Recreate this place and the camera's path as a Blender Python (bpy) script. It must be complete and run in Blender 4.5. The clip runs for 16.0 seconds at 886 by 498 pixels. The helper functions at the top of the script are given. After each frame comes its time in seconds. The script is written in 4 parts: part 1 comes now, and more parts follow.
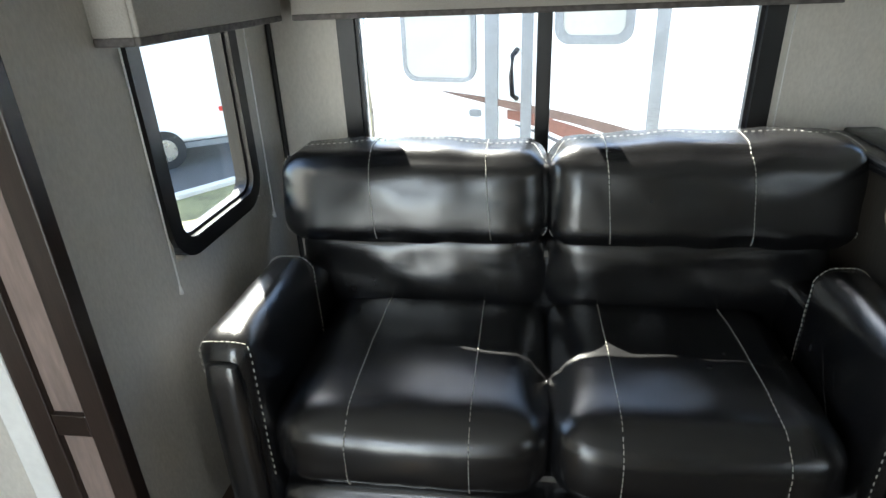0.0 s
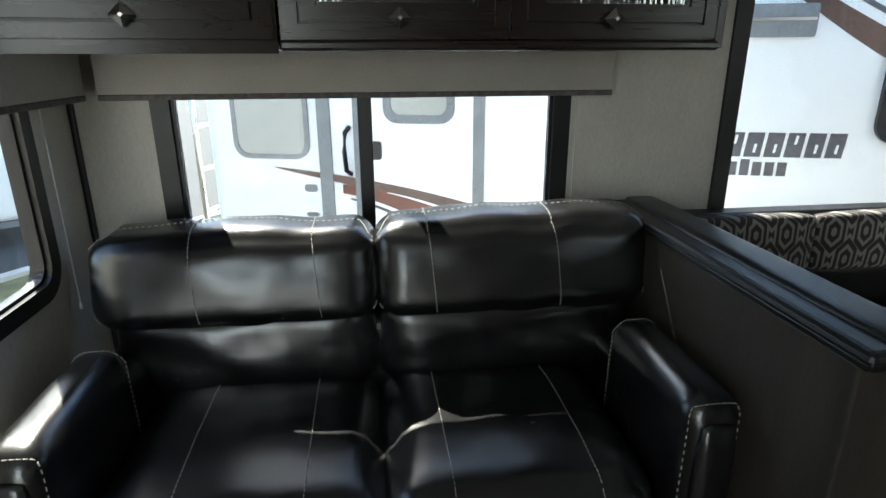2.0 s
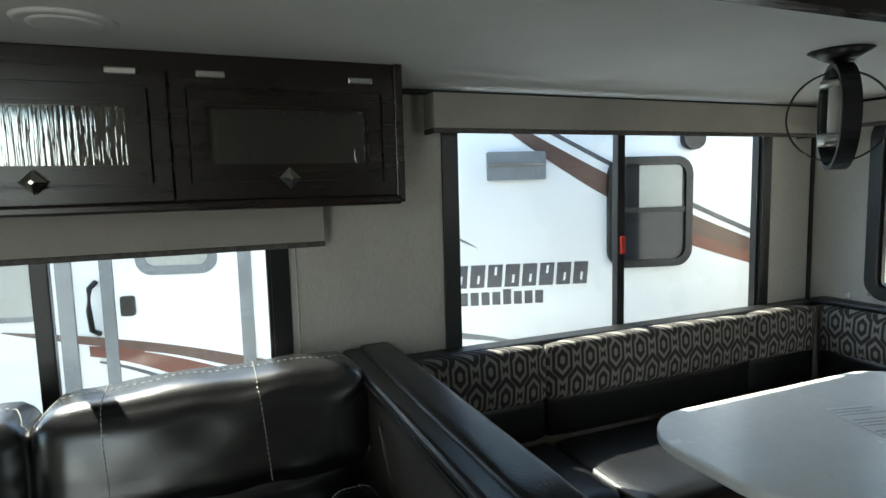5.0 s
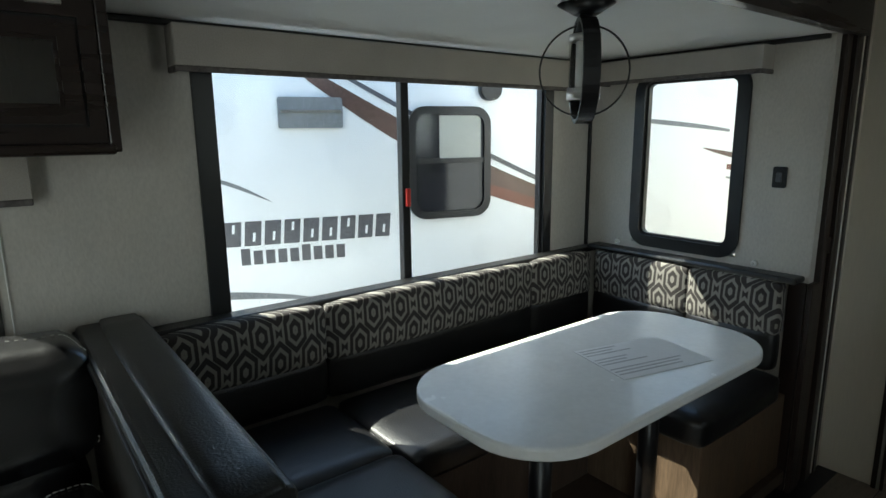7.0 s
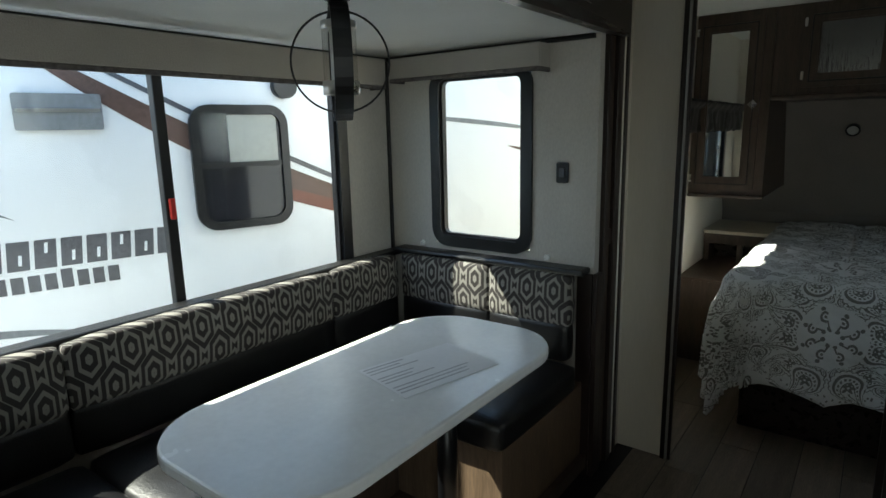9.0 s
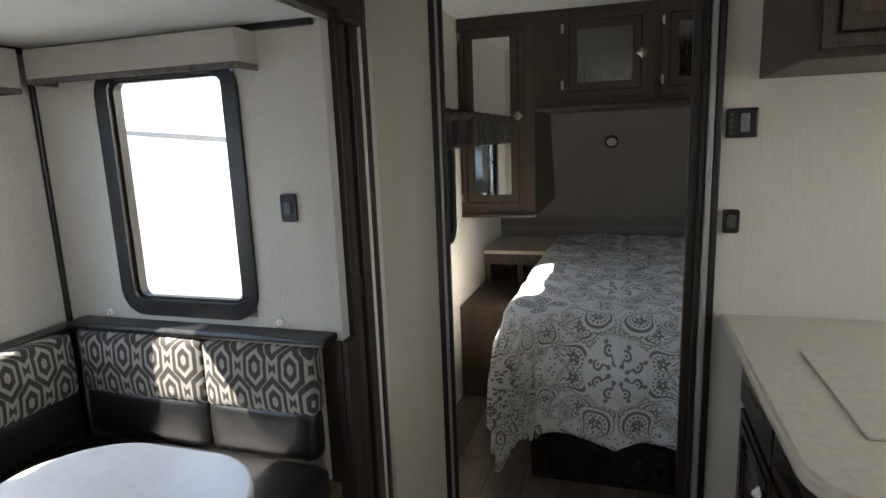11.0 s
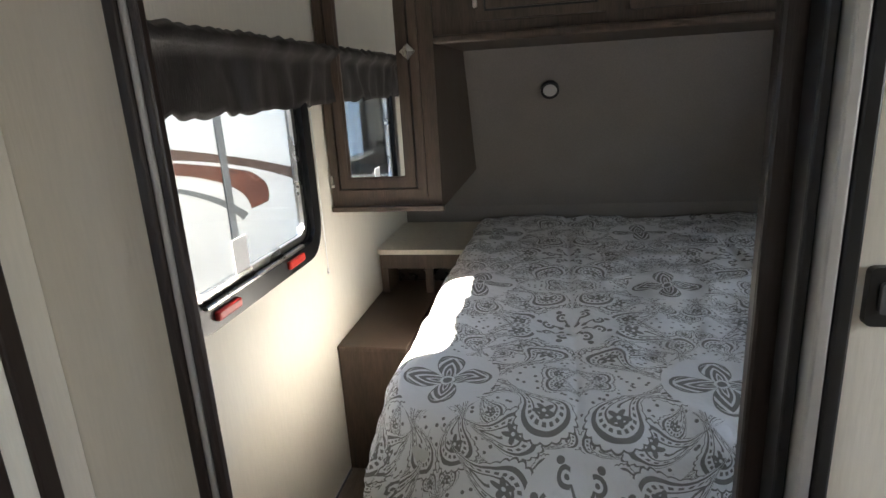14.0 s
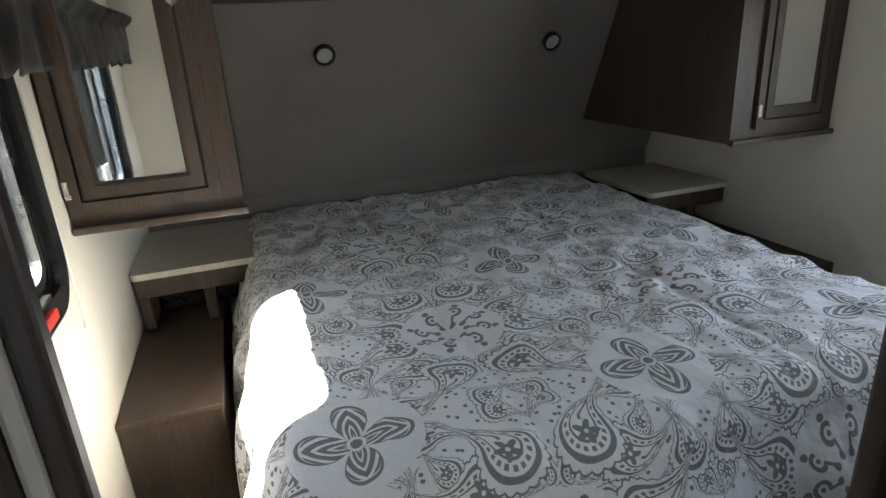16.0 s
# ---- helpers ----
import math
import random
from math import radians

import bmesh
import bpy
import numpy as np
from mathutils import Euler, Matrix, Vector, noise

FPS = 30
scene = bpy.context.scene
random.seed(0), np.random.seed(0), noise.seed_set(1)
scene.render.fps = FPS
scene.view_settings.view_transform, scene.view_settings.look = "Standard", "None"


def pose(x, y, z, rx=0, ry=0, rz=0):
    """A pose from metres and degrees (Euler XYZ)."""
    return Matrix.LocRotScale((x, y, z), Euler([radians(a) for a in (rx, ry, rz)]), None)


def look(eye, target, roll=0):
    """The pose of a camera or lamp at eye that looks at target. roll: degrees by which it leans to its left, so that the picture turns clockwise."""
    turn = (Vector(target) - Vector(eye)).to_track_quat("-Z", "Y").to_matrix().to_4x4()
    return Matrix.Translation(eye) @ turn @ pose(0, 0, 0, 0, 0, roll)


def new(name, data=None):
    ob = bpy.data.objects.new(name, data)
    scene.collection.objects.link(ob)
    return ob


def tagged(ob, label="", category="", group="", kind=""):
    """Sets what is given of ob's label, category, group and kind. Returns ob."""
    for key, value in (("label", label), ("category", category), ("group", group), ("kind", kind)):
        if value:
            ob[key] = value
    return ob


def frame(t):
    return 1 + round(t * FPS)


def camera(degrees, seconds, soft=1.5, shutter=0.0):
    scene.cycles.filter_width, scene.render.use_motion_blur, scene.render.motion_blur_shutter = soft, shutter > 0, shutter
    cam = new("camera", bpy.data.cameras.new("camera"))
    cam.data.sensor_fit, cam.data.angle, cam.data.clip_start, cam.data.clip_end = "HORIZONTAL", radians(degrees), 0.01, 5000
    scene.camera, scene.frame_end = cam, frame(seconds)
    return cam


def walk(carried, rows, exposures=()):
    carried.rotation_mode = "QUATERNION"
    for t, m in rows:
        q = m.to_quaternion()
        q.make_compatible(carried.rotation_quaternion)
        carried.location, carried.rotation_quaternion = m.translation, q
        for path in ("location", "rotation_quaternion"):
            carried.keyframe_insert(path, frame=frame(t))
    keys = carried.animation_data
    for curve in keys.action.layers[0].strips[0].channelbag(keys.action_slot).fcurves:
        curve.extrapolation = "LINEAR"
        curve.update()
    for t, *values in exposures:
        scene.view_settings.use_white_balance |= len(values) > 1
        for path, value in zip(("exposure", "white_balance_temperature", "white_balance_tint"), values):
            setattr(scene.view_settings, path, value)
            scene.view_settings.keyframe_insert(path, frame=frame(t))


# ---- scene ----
cam = camera(74.4, 16.0)
U = 0.86  # plan units to metres
METRES, EYE, TILT, LEAN, TURN = 4.0 * U, 1.43 * U, 0.0, 0.0, 8.3
ROWS = [
    (0.0, 0.0, 0.0, 0.0, -0.98, -24.72, 2.13),
    (0.5, 0.0058, -0.0006, 0.0001, -8.86, -24.51, 0.16),
    (1.0, 0.0103, -0.0011, 0.0014, -13.76, -23.01, -0.48),
    (1.5, 0.0145, -0.0026, 0.0035, -14.88, -21.67, -0.19),
    (2.0, 0.0177, -0.0087, 0.0071, -15.59, -18.3, 0.18),
    (2.5, 0.0157, -0.0095, 0.0136, -12.31, -12.01, 1.07),
    (3.0, 0.0144, -0.007, 0.0181, -12.27, -6.85, 1.5),
    (3.5, 0.0137, -0.0036, 0.0202, -15.99, -5.08, 1.3),
    (4.0, 0.048, -0.0195, 0.0219, -19.7, -4.5, 1.85),
    (4.5, 0.0973, -0.0324, 0.0231, -23.58, -5.13, 1.05),
    (5.0, 0.1311, -0.0237, 0.0223, -30.98, -6.06, 1.49),
    (7.5, 0.2167, -0.0422, 0.0224, -48.73, -12.05, 1.04),
    (8.0, 0.2297, -0.0497, 0.0235, -52.2, -11.34, 1.69),
    (8.5, 0.2478, -0.061, 0.0215, -55.51, -10.82, -0.31),
    (9.0, 0.277, -0.0551, 0.0193, -61.61, -11.45, 1.26),
    (9.5, 0.3181, -0.0377, 0.0232, -71.94, -9.67, 2.55),
    (10.0, 0.3581, -0.0414, 0.0226, -77.58, -10.55, 3.03),
    (12.5, 0.6378, -0.0923, 0.0195, -83.79, -11.44, 1.52),
    (13.0, 0.6854, -0.0984, 0.0182, -85.2, -14.05, 2.56),
    (13.5, 0.7335, -0.0891, 0.0188, -86.47, -14.04, 2.98),
    (14.0, 0.7785, -0.0867, 0.0182, -87.83, -15.69, 3.26),
    (14.5, 0.8233, -0.0822, 0.0173, -87.39, -15.79, 2.51),
    (15.0, 0.8562, -0.0648, 0.014, -98.69, -17.21, 2.6),
    (15.5, 0.8841, -0.0204, 0.0143, -109.72, -19.09, 5.78),
    (16.0, 0.8999, 0.003, 0.0112, -117.92, -19.52, 3.11),
]
walk(cam, [(t, pose(0, 0, EYE, TILT, LEAN, TURN) @ pose(METRES * x, METRES * y, METRES * z, 90 + pitch, roll, yaw)) for t, x, y, z, yaw, pitch, roll in ROWS],
     [(0.0, 2.75, 6500, 4), (1.0, 2.5, 6450, 0), (2.0, 1.9, 6550, 2), (3.5, 1.42, 6600, 3), (5.0, 1.85, 6500, -2), (7.5, 1.65, 6450, -2), (9.0, 1.65, 6450, -2),
      (10.0, 2.1, 6600, 5), (12.5, 3.42, 6800, 11), (13.5, 3.35, 6800, 12), (14.5, 3.12, 6650, 9), (15.0, 2.95, 6550, 8), (16.0, 3.45, 6600, 8)])

# ---- light ----
SUN = Vector((-0.57, 1.0, 1.41)).normalized()
world = bpy.data.worlds.new("sky")
scene.world = world
world.use_nodes = True
wn = world.node_tree.nodes
sky = wn.new("ShaderNodeTexSky")
sky.sky_type, sky.sun_disc = "NISHITA", False
sky.sun_elevation, sky.sun_rotation = math.asin(SUN.z), math.atan2(SUN.x, SUN.y)
wn["Background"].inputs["Strength"].default_value = 0.15
world.node_tree.links.new(sky.outputs[0], wn["Background"].inputs["Color"])
sun = new("sun", bpy.data.lights.new("sun", "SUN"))
sun.data.energy, sun.data.angle, sun.data.color = 5.0, radians(0.5), (1.0, 0.95, 0.87)
sun.matrix_world = look(SUN * 20, (0, 0, 0))


def daylight(name, x, z, w, h, watts):
    """The sky's light in an opening of the entry-side wall."""
    a = new(name, bpy.data.lights.new(name, "AREA"))
    a.data.shape, a.data.size, a.data.size_y, a.data.energy = "RECTANGLE", w * U, h * U, watts
    a.data.color = (0.97, 0.98, 1.0)
    a.matrix_world = look((x * U, -1.84 * U, z * U), (x * U, 0.0, z * U))


daylight("door_daylight", -0.95, 1.03, 0.8, 2.16, 5.0)
daylight("kitchen_daylight", 3.11, 1.67, 0.42, 0.88, 1.2)
# fill lamp added to brighten the bed, in an assumed opening out of view
daylight("bedroom_fill", 4.45, 1.28, 0.7, 0.6, 0.36)


# ---- mesh helpers ----
def V(*a):
    return Vector(a)


def smoothed(bm):
    for f in bm.faces:
        f.smooth = True
    return bm


def box(x0, y0, z0, x1, y1, z1, bevel=0.0, seg=2, bm=None):
    """A box between two corners, its edges rounded."""
    b = bmesh.new()
    bmesh.ops.create_cube(b, size=1.0)
    for v in b.verts:
        v.co = Vector(((x0 + x1) / 2 + v.co.x * abs(x1 - x0), (y0 + y1) / 2 + v.co.y * abs(y1 - y0), (z0 + z1) / 2 + v.co.z * abs(z1 - z0)))
    if bevel:
        bmesh.ops.bevel(b, geom=b.edges[:], offset=min(bevel, 0.48 * min(abs(x1 - x0), abs(y1 - y0), abs(z1 - z0))), segments=seg, profile=0.5, affect="EDGES")
    return joined(bm, b)


def joined(bm, b):
    if bm is None:
        return b
    me = bpy.data.meshes.new("tmp")
    b.to_mesh(me)
    b.free()
    bm.from_mesh(me)
    bpy.data.meshes.remove(me)
    return bm


def moved(bm, m):
    bm.transform(m)
    return bm


def cylinder(p, q, r, r2=None, n=20, bm=None, cap=True):
    p, q = Vector(p), Vector(q)
    b = bmesh.new()
    bmesh.ops.create_cone(b, cap_ends=cap, segments=n, radius1=r, radius2=r if r2 is None else r2, depth=(q - p).length)
    b.transform(Matrix.Translation((p + q) / 2) @ (q - p).to_track_quat("Z", "Y").to_matrix().to_4x4())
    for f in b.faces:
        f.smooth = len(f.verts) == 4
    return joined(bm, b)


def tube(points, r, closed=False, n=8, bm=None):
    b = bmesh.new()
    rings = []
    k = len(points)
    for i in range(k):
        p = Vector(points[i])
        a = Vector(points[(i - 1) % k] if closed or i else points[0])
        c = Vector(points[(i + 1) % k] if closed or i < k - 1 else points[-1])
        q = (c - a).to_track_quat("Z", "Y").to_matrix()
        rings.append([b.verts.new(p + q @ Vector((r * math.cos(6.2832 * j / n), r * math.sin(6.2832 * j / n), 0))) for j in range(n)])
    for i in range(k if closed else k - 1):
        A, B = rings[i], rings[(i + 1) % k]
        for j in range(n):
            b.faces.new((A[j], A[(j + 1) % n], B[(j + 1) % n], B[j]))
    if not closed:
        b.faces.new(rings[0][::-1])
        b.faces.new(rings[-1])
    return joined(bm, smoothed(b))


def rrect(a0, b0, a1, b1, r, n=6):
    """The outline of a rounded rectangle."""
    pts = []
    for cx, cy, s in ((a1 - r, b1 - r, 0), (a0 + r, b1 - r, 90), (a0 + r, b0 + r, 180), (a1 - r, b0 + r, 270)):
        for i in range(n + 1):
            t = radians(s + 90 * i / n)
            pts.append((cx + r * math.cos(t), cy + r * math.sin(t)))
    return pts


def on_x(x):
    return lambda a, b, c: Vector((x + c, a, b))


def on_y(y):
    return lambda a, b, c: Vector((a, y + c, b))


def on_z(z):
    return lambda a, b, c: Vector((a, b, z + c))


def ring(outer, inner, f, c0, c1, bm=None):
    """A frame between two outlines, from depth c0 to c1 of the plane f."""
    b = bmesh.new()
    k = len(outer)
    vs = [[b.verts.new(f(p[0], p[1], c)) for p in o] for o, c in ((outer, c0), (outer, c1), (inner, c1), (inner, c0))]
    for i in range(k):
        j = (i + 1) % k
        for m in range(4):
            b.faces.new((vs[m][i], vs[m][j], vs[(m + 1) % 4][j], vs[(m + 1) % 4][i]))
    bmesh.ops.recalc_face_normals(b, faces=b.faces)
    return joined(bm, b)


def slab(outline, f, c0, c1, bm=None):
    """A plate with that outline, from depth c0 to c1 of the plane f."""
    b = bmesh.new()
    A = [b.verts.new(f(p[0], p[1], c0)) for p in outline]
    B = [b.verts.new(f(p[0], p[1], c1)) for p in outline]
    b.faces.new(A)
    b.faces.new(B[::-1])
    for i in range(len(A)):
        j = (i + 1) % len(A)
        b.faces.new((A[i], B[i], B[j], A[j]))
    bmesh.ops.recalc_face_normals(b, faces=b.faces)
    return joined(bm, b)


def pillow_point(p, lo, hi, r, puff, wrinkle=0.0, seed=0.0):
    """Takes a point of the cube -1..1 to the surface of a stuffed cushion."""
    h = (hi - lo) / 2
    c = (hi + lo) / 2
    q = Vector((p.x * h.x, p.y * h.y, p.z * h.z))
    core = Vector([max(-max(h[i] - r, 0.001), min(max(h[i] - r, 0.001), q[i])) for i in range(3)])
    d = q - core
    if d.length > 1e-6:
        q = core + d.normalized() * min(r, max(abs(d.x), abs(d.y), abs(d.z)) if d.length < r else r)
    bul = Vector((p.x * (1 - p.y ** 2) * (1 - p.z ** 2), p.y * (1 - p.x ** 2) * (1 - p.z ** 2), p.z * (1 - p.x ** 2) * (1 - p.y ** 2)))
    q = q + bul * puff
    if wrinkle:
        w = Vector((q.x * 9 + seed, q.y * 9, q.z * 9 + seed))
        q = q + d.normalized() * wrinkle * noise.noise(w) if d.length > 1e-6 else q
        q = q + Vector((0, 1, 0)) * wrinkle * 0.5 * noise.noise(Vector((q.x * 22 + seed, q.z * 30, seed)))
    return c + q


def pillow(lo, hi, r, puff, cuts=14, wrinkle=0.0, seed=0.0):
    lo, hi = Vector(lo), Vector(hi)
    b = bmesh.new()
    bmesh.ops.create_cube(b, size=2.0)
    bmesh.ops.subdivide_edges(b, edges=b.edges[:], cuts=cuts, use_grid_fill=True)
    for v in b.verts:
        v.co = pillow_point(v.co.copy(), lo, hi, r, puff, wrinkle, seed)
    return smoothed(b)


def stitches(lo, hi, r, puff, path, step=0.013, wrinkle=0.0, seed=0.0, width=0.0013):
    """Thread dashes along a path over the cushion: points of the cube -1..1."""
    lo, hi = Vector(lo), Vector(hi)
    c = (lo + hi) / 2
    pts = []
    for a, b in zip(path, path[1:]):
        for i in range(40):
            p = pillow_point(Vector(a).lerp(Vector(b), i / 40), lo, hi, r, puff, wrinkle, seed)
            pts.append(p + (p - c).normalized() * 0.003)
    b = bmesh.new()
    run, last = 0.0, pts[0]
    for p in pts[1:]:
        run += (p - last).length
        if run >= step:
            back = p + (last - p).normalized() * step * 0.82
            tube([back, p], width, n=5, bm=b)
            run = 0.0
        last = p
    return b


ROOT = {}


def thing(name, at, label, category, group=""):
    ob = new(name)
    ob.location = Vector(at) * U
    ob.empty_display_size = 0.1
    ROOT[ob] = Vector(at)
    return tagged(ob, label, category, group)


def part(name, bm, material, parent=None, label=""):
    """Links a bmesh in plan units as one mesh object under a thing or part."""
    me = bpy.data.meshes.new(name)
    o = ROOT[parent] if parent else Vector((0, 0, 0))
    bm.transform(Matrix.Scale(U, 4) @ Matrix.Translation(-o))
    bm.to_mesh(me)
    bm.free()
    me.materials.append(material)
    ob = new(name, me)
    if parent:
        ob.parent = parent
    ROOT[ob] = o
    return tagged(ob, label)


def structure(name, bm, material, label, category):
    return tagged(part(name, bm, material), label, category, "", "structure")


def wall_boxes(f, a0, a1, z0, z1, c0, c1, holes):
    """Boxes of a wall with holes (a0, z0, a1, z1) through it."""
    bm = bmesh.new()

    def piece(p0, q0, p1, q1):
        if p1 - p0 > 1e-4 and q1 - q0 > 1e-4:
            m, n = f(p0, q0, c0), f(p1, q1, c1)
            box(m.x, m.y, m.z, n.x, n.y, n.z, bm=bm)

    cur = a0
    for h in sorted(holes):
        piece(cur, z0, h[0], z1)
        piece(h[0], z0, h[2], h[1])
        piece(h[0], h[3], h[2], z1)
        cur = h[2]
    piece(cur, z0, a1, z1)
    return bm


# ---- materials ----
def material(name, color, rough=0.6, metal=0.0, vary=0.12, scale=6.0, bump=0.0, bump_scale=60.0, stretch=(1, 1, 1), coat=0.0, spec=0.5, second=None, sheen=0.0):
    """Base colour with stains at a large scale, grain at a fine one, and relief."""
    m = bpy.data.materials.new(name)
    m.use_nodes = True
    t = m.node_tree
    n, l = t.nodes, t.links
    b = n["Principled BSDF"]
    b.inputs["Roughness"].default_value, b.inputs["Metallic"].default_value = rough, metal
    b.inputs["Coat Weight"].default_value, b.inputs["Specular IOR Level"].default_value = coat, spec
    b.inputs["Coat Roughness"].default_value = 0.15
    b.inputs["Sheen Weight"].default_value = sheen
    tc, mp = n.new("ShaderNodeTexCoord"), n.new("ShaderNodeMapping")
    mp.inputs["Scale"].default_value = stretch
    l.new(tc.outputs["Object"], mp.inputs["Vector"])
    big, fine = n.new("ShaderNodeTexNoise"), n.new("ShaderNodeTexNoise")
    big.inputs["Scale"].default_value, big.inputs["Detail"].default_value = scale, 4
    fine.inputs["Scale"].default_value, fine.inputs["Detail"].default_value = bump_scale, 3
    l.new(mp.outputs[0], big.inputs["Vector"])
    l.new(mp.outputs[0], fine.inputs["Vector"])
    add = n.new("ShaderNodeMath")
    add.operation = "MULTIPLY_ADD"
    add.inputs[1].default_value = 0.5
    l.new(fine.outputs[0], add.inputs[0])
    half = n.new("ShaderNodeMath")
    half.operation = "MULTIPLY"
    half.inputs[1].default_value = 0.5
    l.new(big.outputs[0], half.inputs[0])
    l.new(half.outputs[0], add.inputs[2])
    ramp = n.new("ShaderNodeValToRGB")
    e = ramp.color_ramp.elements
    e[0].position, e[1].position = 0.36, 0.64
    e[0].color = (*[c * (1 - vary) for c in color], 1)
    e[1].color = (*(second or [min(1, c * (1 + vary)) for c in color]), 1)
    l.new(add.outputs[0], ramp.inputs[0])
    l.new(ramp.outputs[0], b.inputs["Base Color"])
    rr = n.new("ShaderNodeMapRange")
    rr.inputs["To Min"].default_value, rr.inputs["To Max"].default_value = max(0.02, rough * 0.8), min(1, rough * 1.2)
    l.new(big.outputs[0], rr.inputs["Value"])
    l.new(rr.outputs[0], b.inputs["Roughness"])
    if bump:
        bp = n.new("ShaderNodeBump")
        bp.inputs["Strength"].default_value, bp.inputs["Distance"].default_value = bump, 0.004 if bump_scale > 30 else 0.02
        l.new(fine.outputs[0], bp.inputs["Height"])
        l.new(bp.outputs[0], b.inputs["Normal"])
    return m


def math_node(t, op, a, b=None, c=None):
    n = t.nodes.new("ShaderNodeMath")
    n.operation = op
    for i, v in enumerate((a, b, c)):
        if v is None:
            continue
        if isinstance(v, (int, float)):
            n.inputs[i].default_value = v
        else:
            t.links.new(v, n.inputs[i])
    return n.outputs[0]


def glass(name, tint, gloss, rough=0.02):
    """A thin pane: clear, with a mirror's gloss by Fresnel."""
    m = bpy.data.materials.new(name)
    m.use_nodes = True
    t = m.node_tree
    n, l = t.nodes, t.links
    n.remove(n["Principled BSDF"])
    tr, gl, mx, lw = n.new("ShaderNodeBsdfTransparent"), n.new("ShaderNodeBsdfGlossy"), n.new("ShaderNodeMixShader"), n.new("ShaderNodeLayerWeight")
    tr.inputs[0].default_value = (*tint, 1)
    gl.inputs["Roughness"].default_value = rough
    lw.inputs[0].default_value = 0.5
    power = math_node(t, "POWER", lw.outputs["Facing"], 4.0)
    l.new(math_node(t, "MULTIPLY_ADD", power, gloss, 0.012), mx.inputs[0])
    l.new(tr.outputs[0], mx.inputs[1])
    l.new(gl.outputs[0], mx.inputs[2])
    l.new(mx.outputs[0], n["Material Output"].inputs[0])
    return m


def glow(name, color, strength):
    m = bpy.data.materials.new(name)
    m.use_nodes = True
    b = m.node_tree.nodes["Principled BSDF"]
    b.inputs["Base Color"].default_value = (*color, 1)
    b.inputs["Emission Color"].default_value, b.inputs["Emission Strength"].default_value = (*color, 1), strength
    return m


M_WALL = material("linen_wallboard", (0.5, 0.475, 0.43), 0.75, vary=0.09, scale=5, bump=0.25, bump_scale=140, stretch=(1, 1, 0.5))
M_CREAM = material("cream_wallboard", (0.72, 0.67, 0.58), 0.7, vary=0.035, scale=5, bump=0.2, bump_scale=160, stretch=(1, 1, 0.12))
M_CEIL = material("ceiling_board", (0.78, 0.79, 0.77), 0.7, vary=0.05, scale=4, bump=0.1, bump_scale=200)
M_DARK = material("espresso_wood", (0.015, 0.009, 0.0072), 0.28, vary=0.12, scale=7, bump=0.02, bump_scale=90, stretch=(0.4, 4, 4))
M_POST = material("upright_espresso_wood", (0.02, 0.012, 0.0095), 0.36, vary=0.3, scale=9, bump=0.08, bump_scale=90, stretch=(4, 4, 0.2))
M_BROWN = material("brown_wood", (0.066, 0.045, 0.033), 0.45, vary=0.35, scale=8, bump=0.2, bump_scale=90, stretch=(3, 3, 0.25))
M_PANEL = material("grey_brown_panel", (0.04, 0.034, 0.028), 0.5, vary=0.3, scale=7, bump=0.15, bump_scale=90, stretch=(3, 3, 0.25))
M_INSET = material("taupe_inset", (0.2, 0.15, 0.13), 0.6, vary=0.2, scale=8, bump=0.1, stretch=(2, 2, 0.3))
M_TAN = material("tan_wood", (0.12, 0.08, 0.05), 0.5, vary=0.3, scale=8, bump=0.2, stretch=(3, 3, 0.3))
M_LEATHER = material("black_leather", (0.005, 0.005, 0.0056), 0.25, vary=0.35, scale=9, bump=0.14, bump_scale=260, spec=0.95)
M_VINYL = material("black_vinyl", (0.007, 0.007, 0.0075), 0.36, vary=0.3, scale=9, bump=0.25, bump_scale=220)
M_THREAD = material("pale_thread", (0.42, 0.4, 0.35), 0.7)
M_BLACK = material("black_aluminium", (0.006, 0.006, 0.007), 0.35, vary=0.2, scale=8)
M_CHROME = material("brushed_metal", (0.62, 0.6, 0.57), 0.28, 1.0, vary=0.08)
M_SATIN = material("satin_aluminium", (0.42, 0.41, 0.39), 0.5, 0.6, vary=0.04)
M_NICKEL = material("nickel", (0.55, 0.52, 0.48), 0.25, 1.0, vary=0.1)
M_WHITE = material("white_plastic", (0.72, 0.72, 0.7), 0.45, vary=0.05)
M_TABLE = material("pale_laminate", (0.8, 0.81, 0.8), 0.25, vary=0.04, scale=14, bump=0.03)
M_COUNTER = material("cream_solid_surface", (0.62, 0.56, 0.46), 0.3, vary=0.06, scale=60)
M_FABRIC = material("taupe_valance_fabric", (0.36, 0.335, 0.3), 0.85, vary=0.1, scale=6, bump=0.4, bump_scale=240)
M_TRIMCLOTH = material("grey_braid", (0.1, 0.09, 0.085), 0.9, vary=0.4, scale=40, bump=0.4)
M_CURTAIN = material("brown_satin", (0.018, 0.014, 0.013), 0.55, vary=0.4, scale=12, bump=0.3, stretch=(3, 3, 0.5))
M_HEAD = material("headboard_vinyl", (0.215, 0.19, 0.172), 0.7, vary=0.08, scale=5, bump=0.2, bump_scale=150)
M_SKIN = material("white_gelcoat", (0.84, 0.85, 0.86), 0.28, vary=0.05, scale=1.5)
M_PAPER = material("paper", (0.76, 0.77, 0.78), 0.8, vary=0.03)
M_INK = material("grey_print", (0.46, 0.46, 0.48), 0.8)
M_RED = material("red_plastic", (0.5, 0.03, 0.02), 0.35)
M_GREY = material("grey_vinyl_strip", (0.2, 0.21, 0.22), 0.5, vary=0.2)
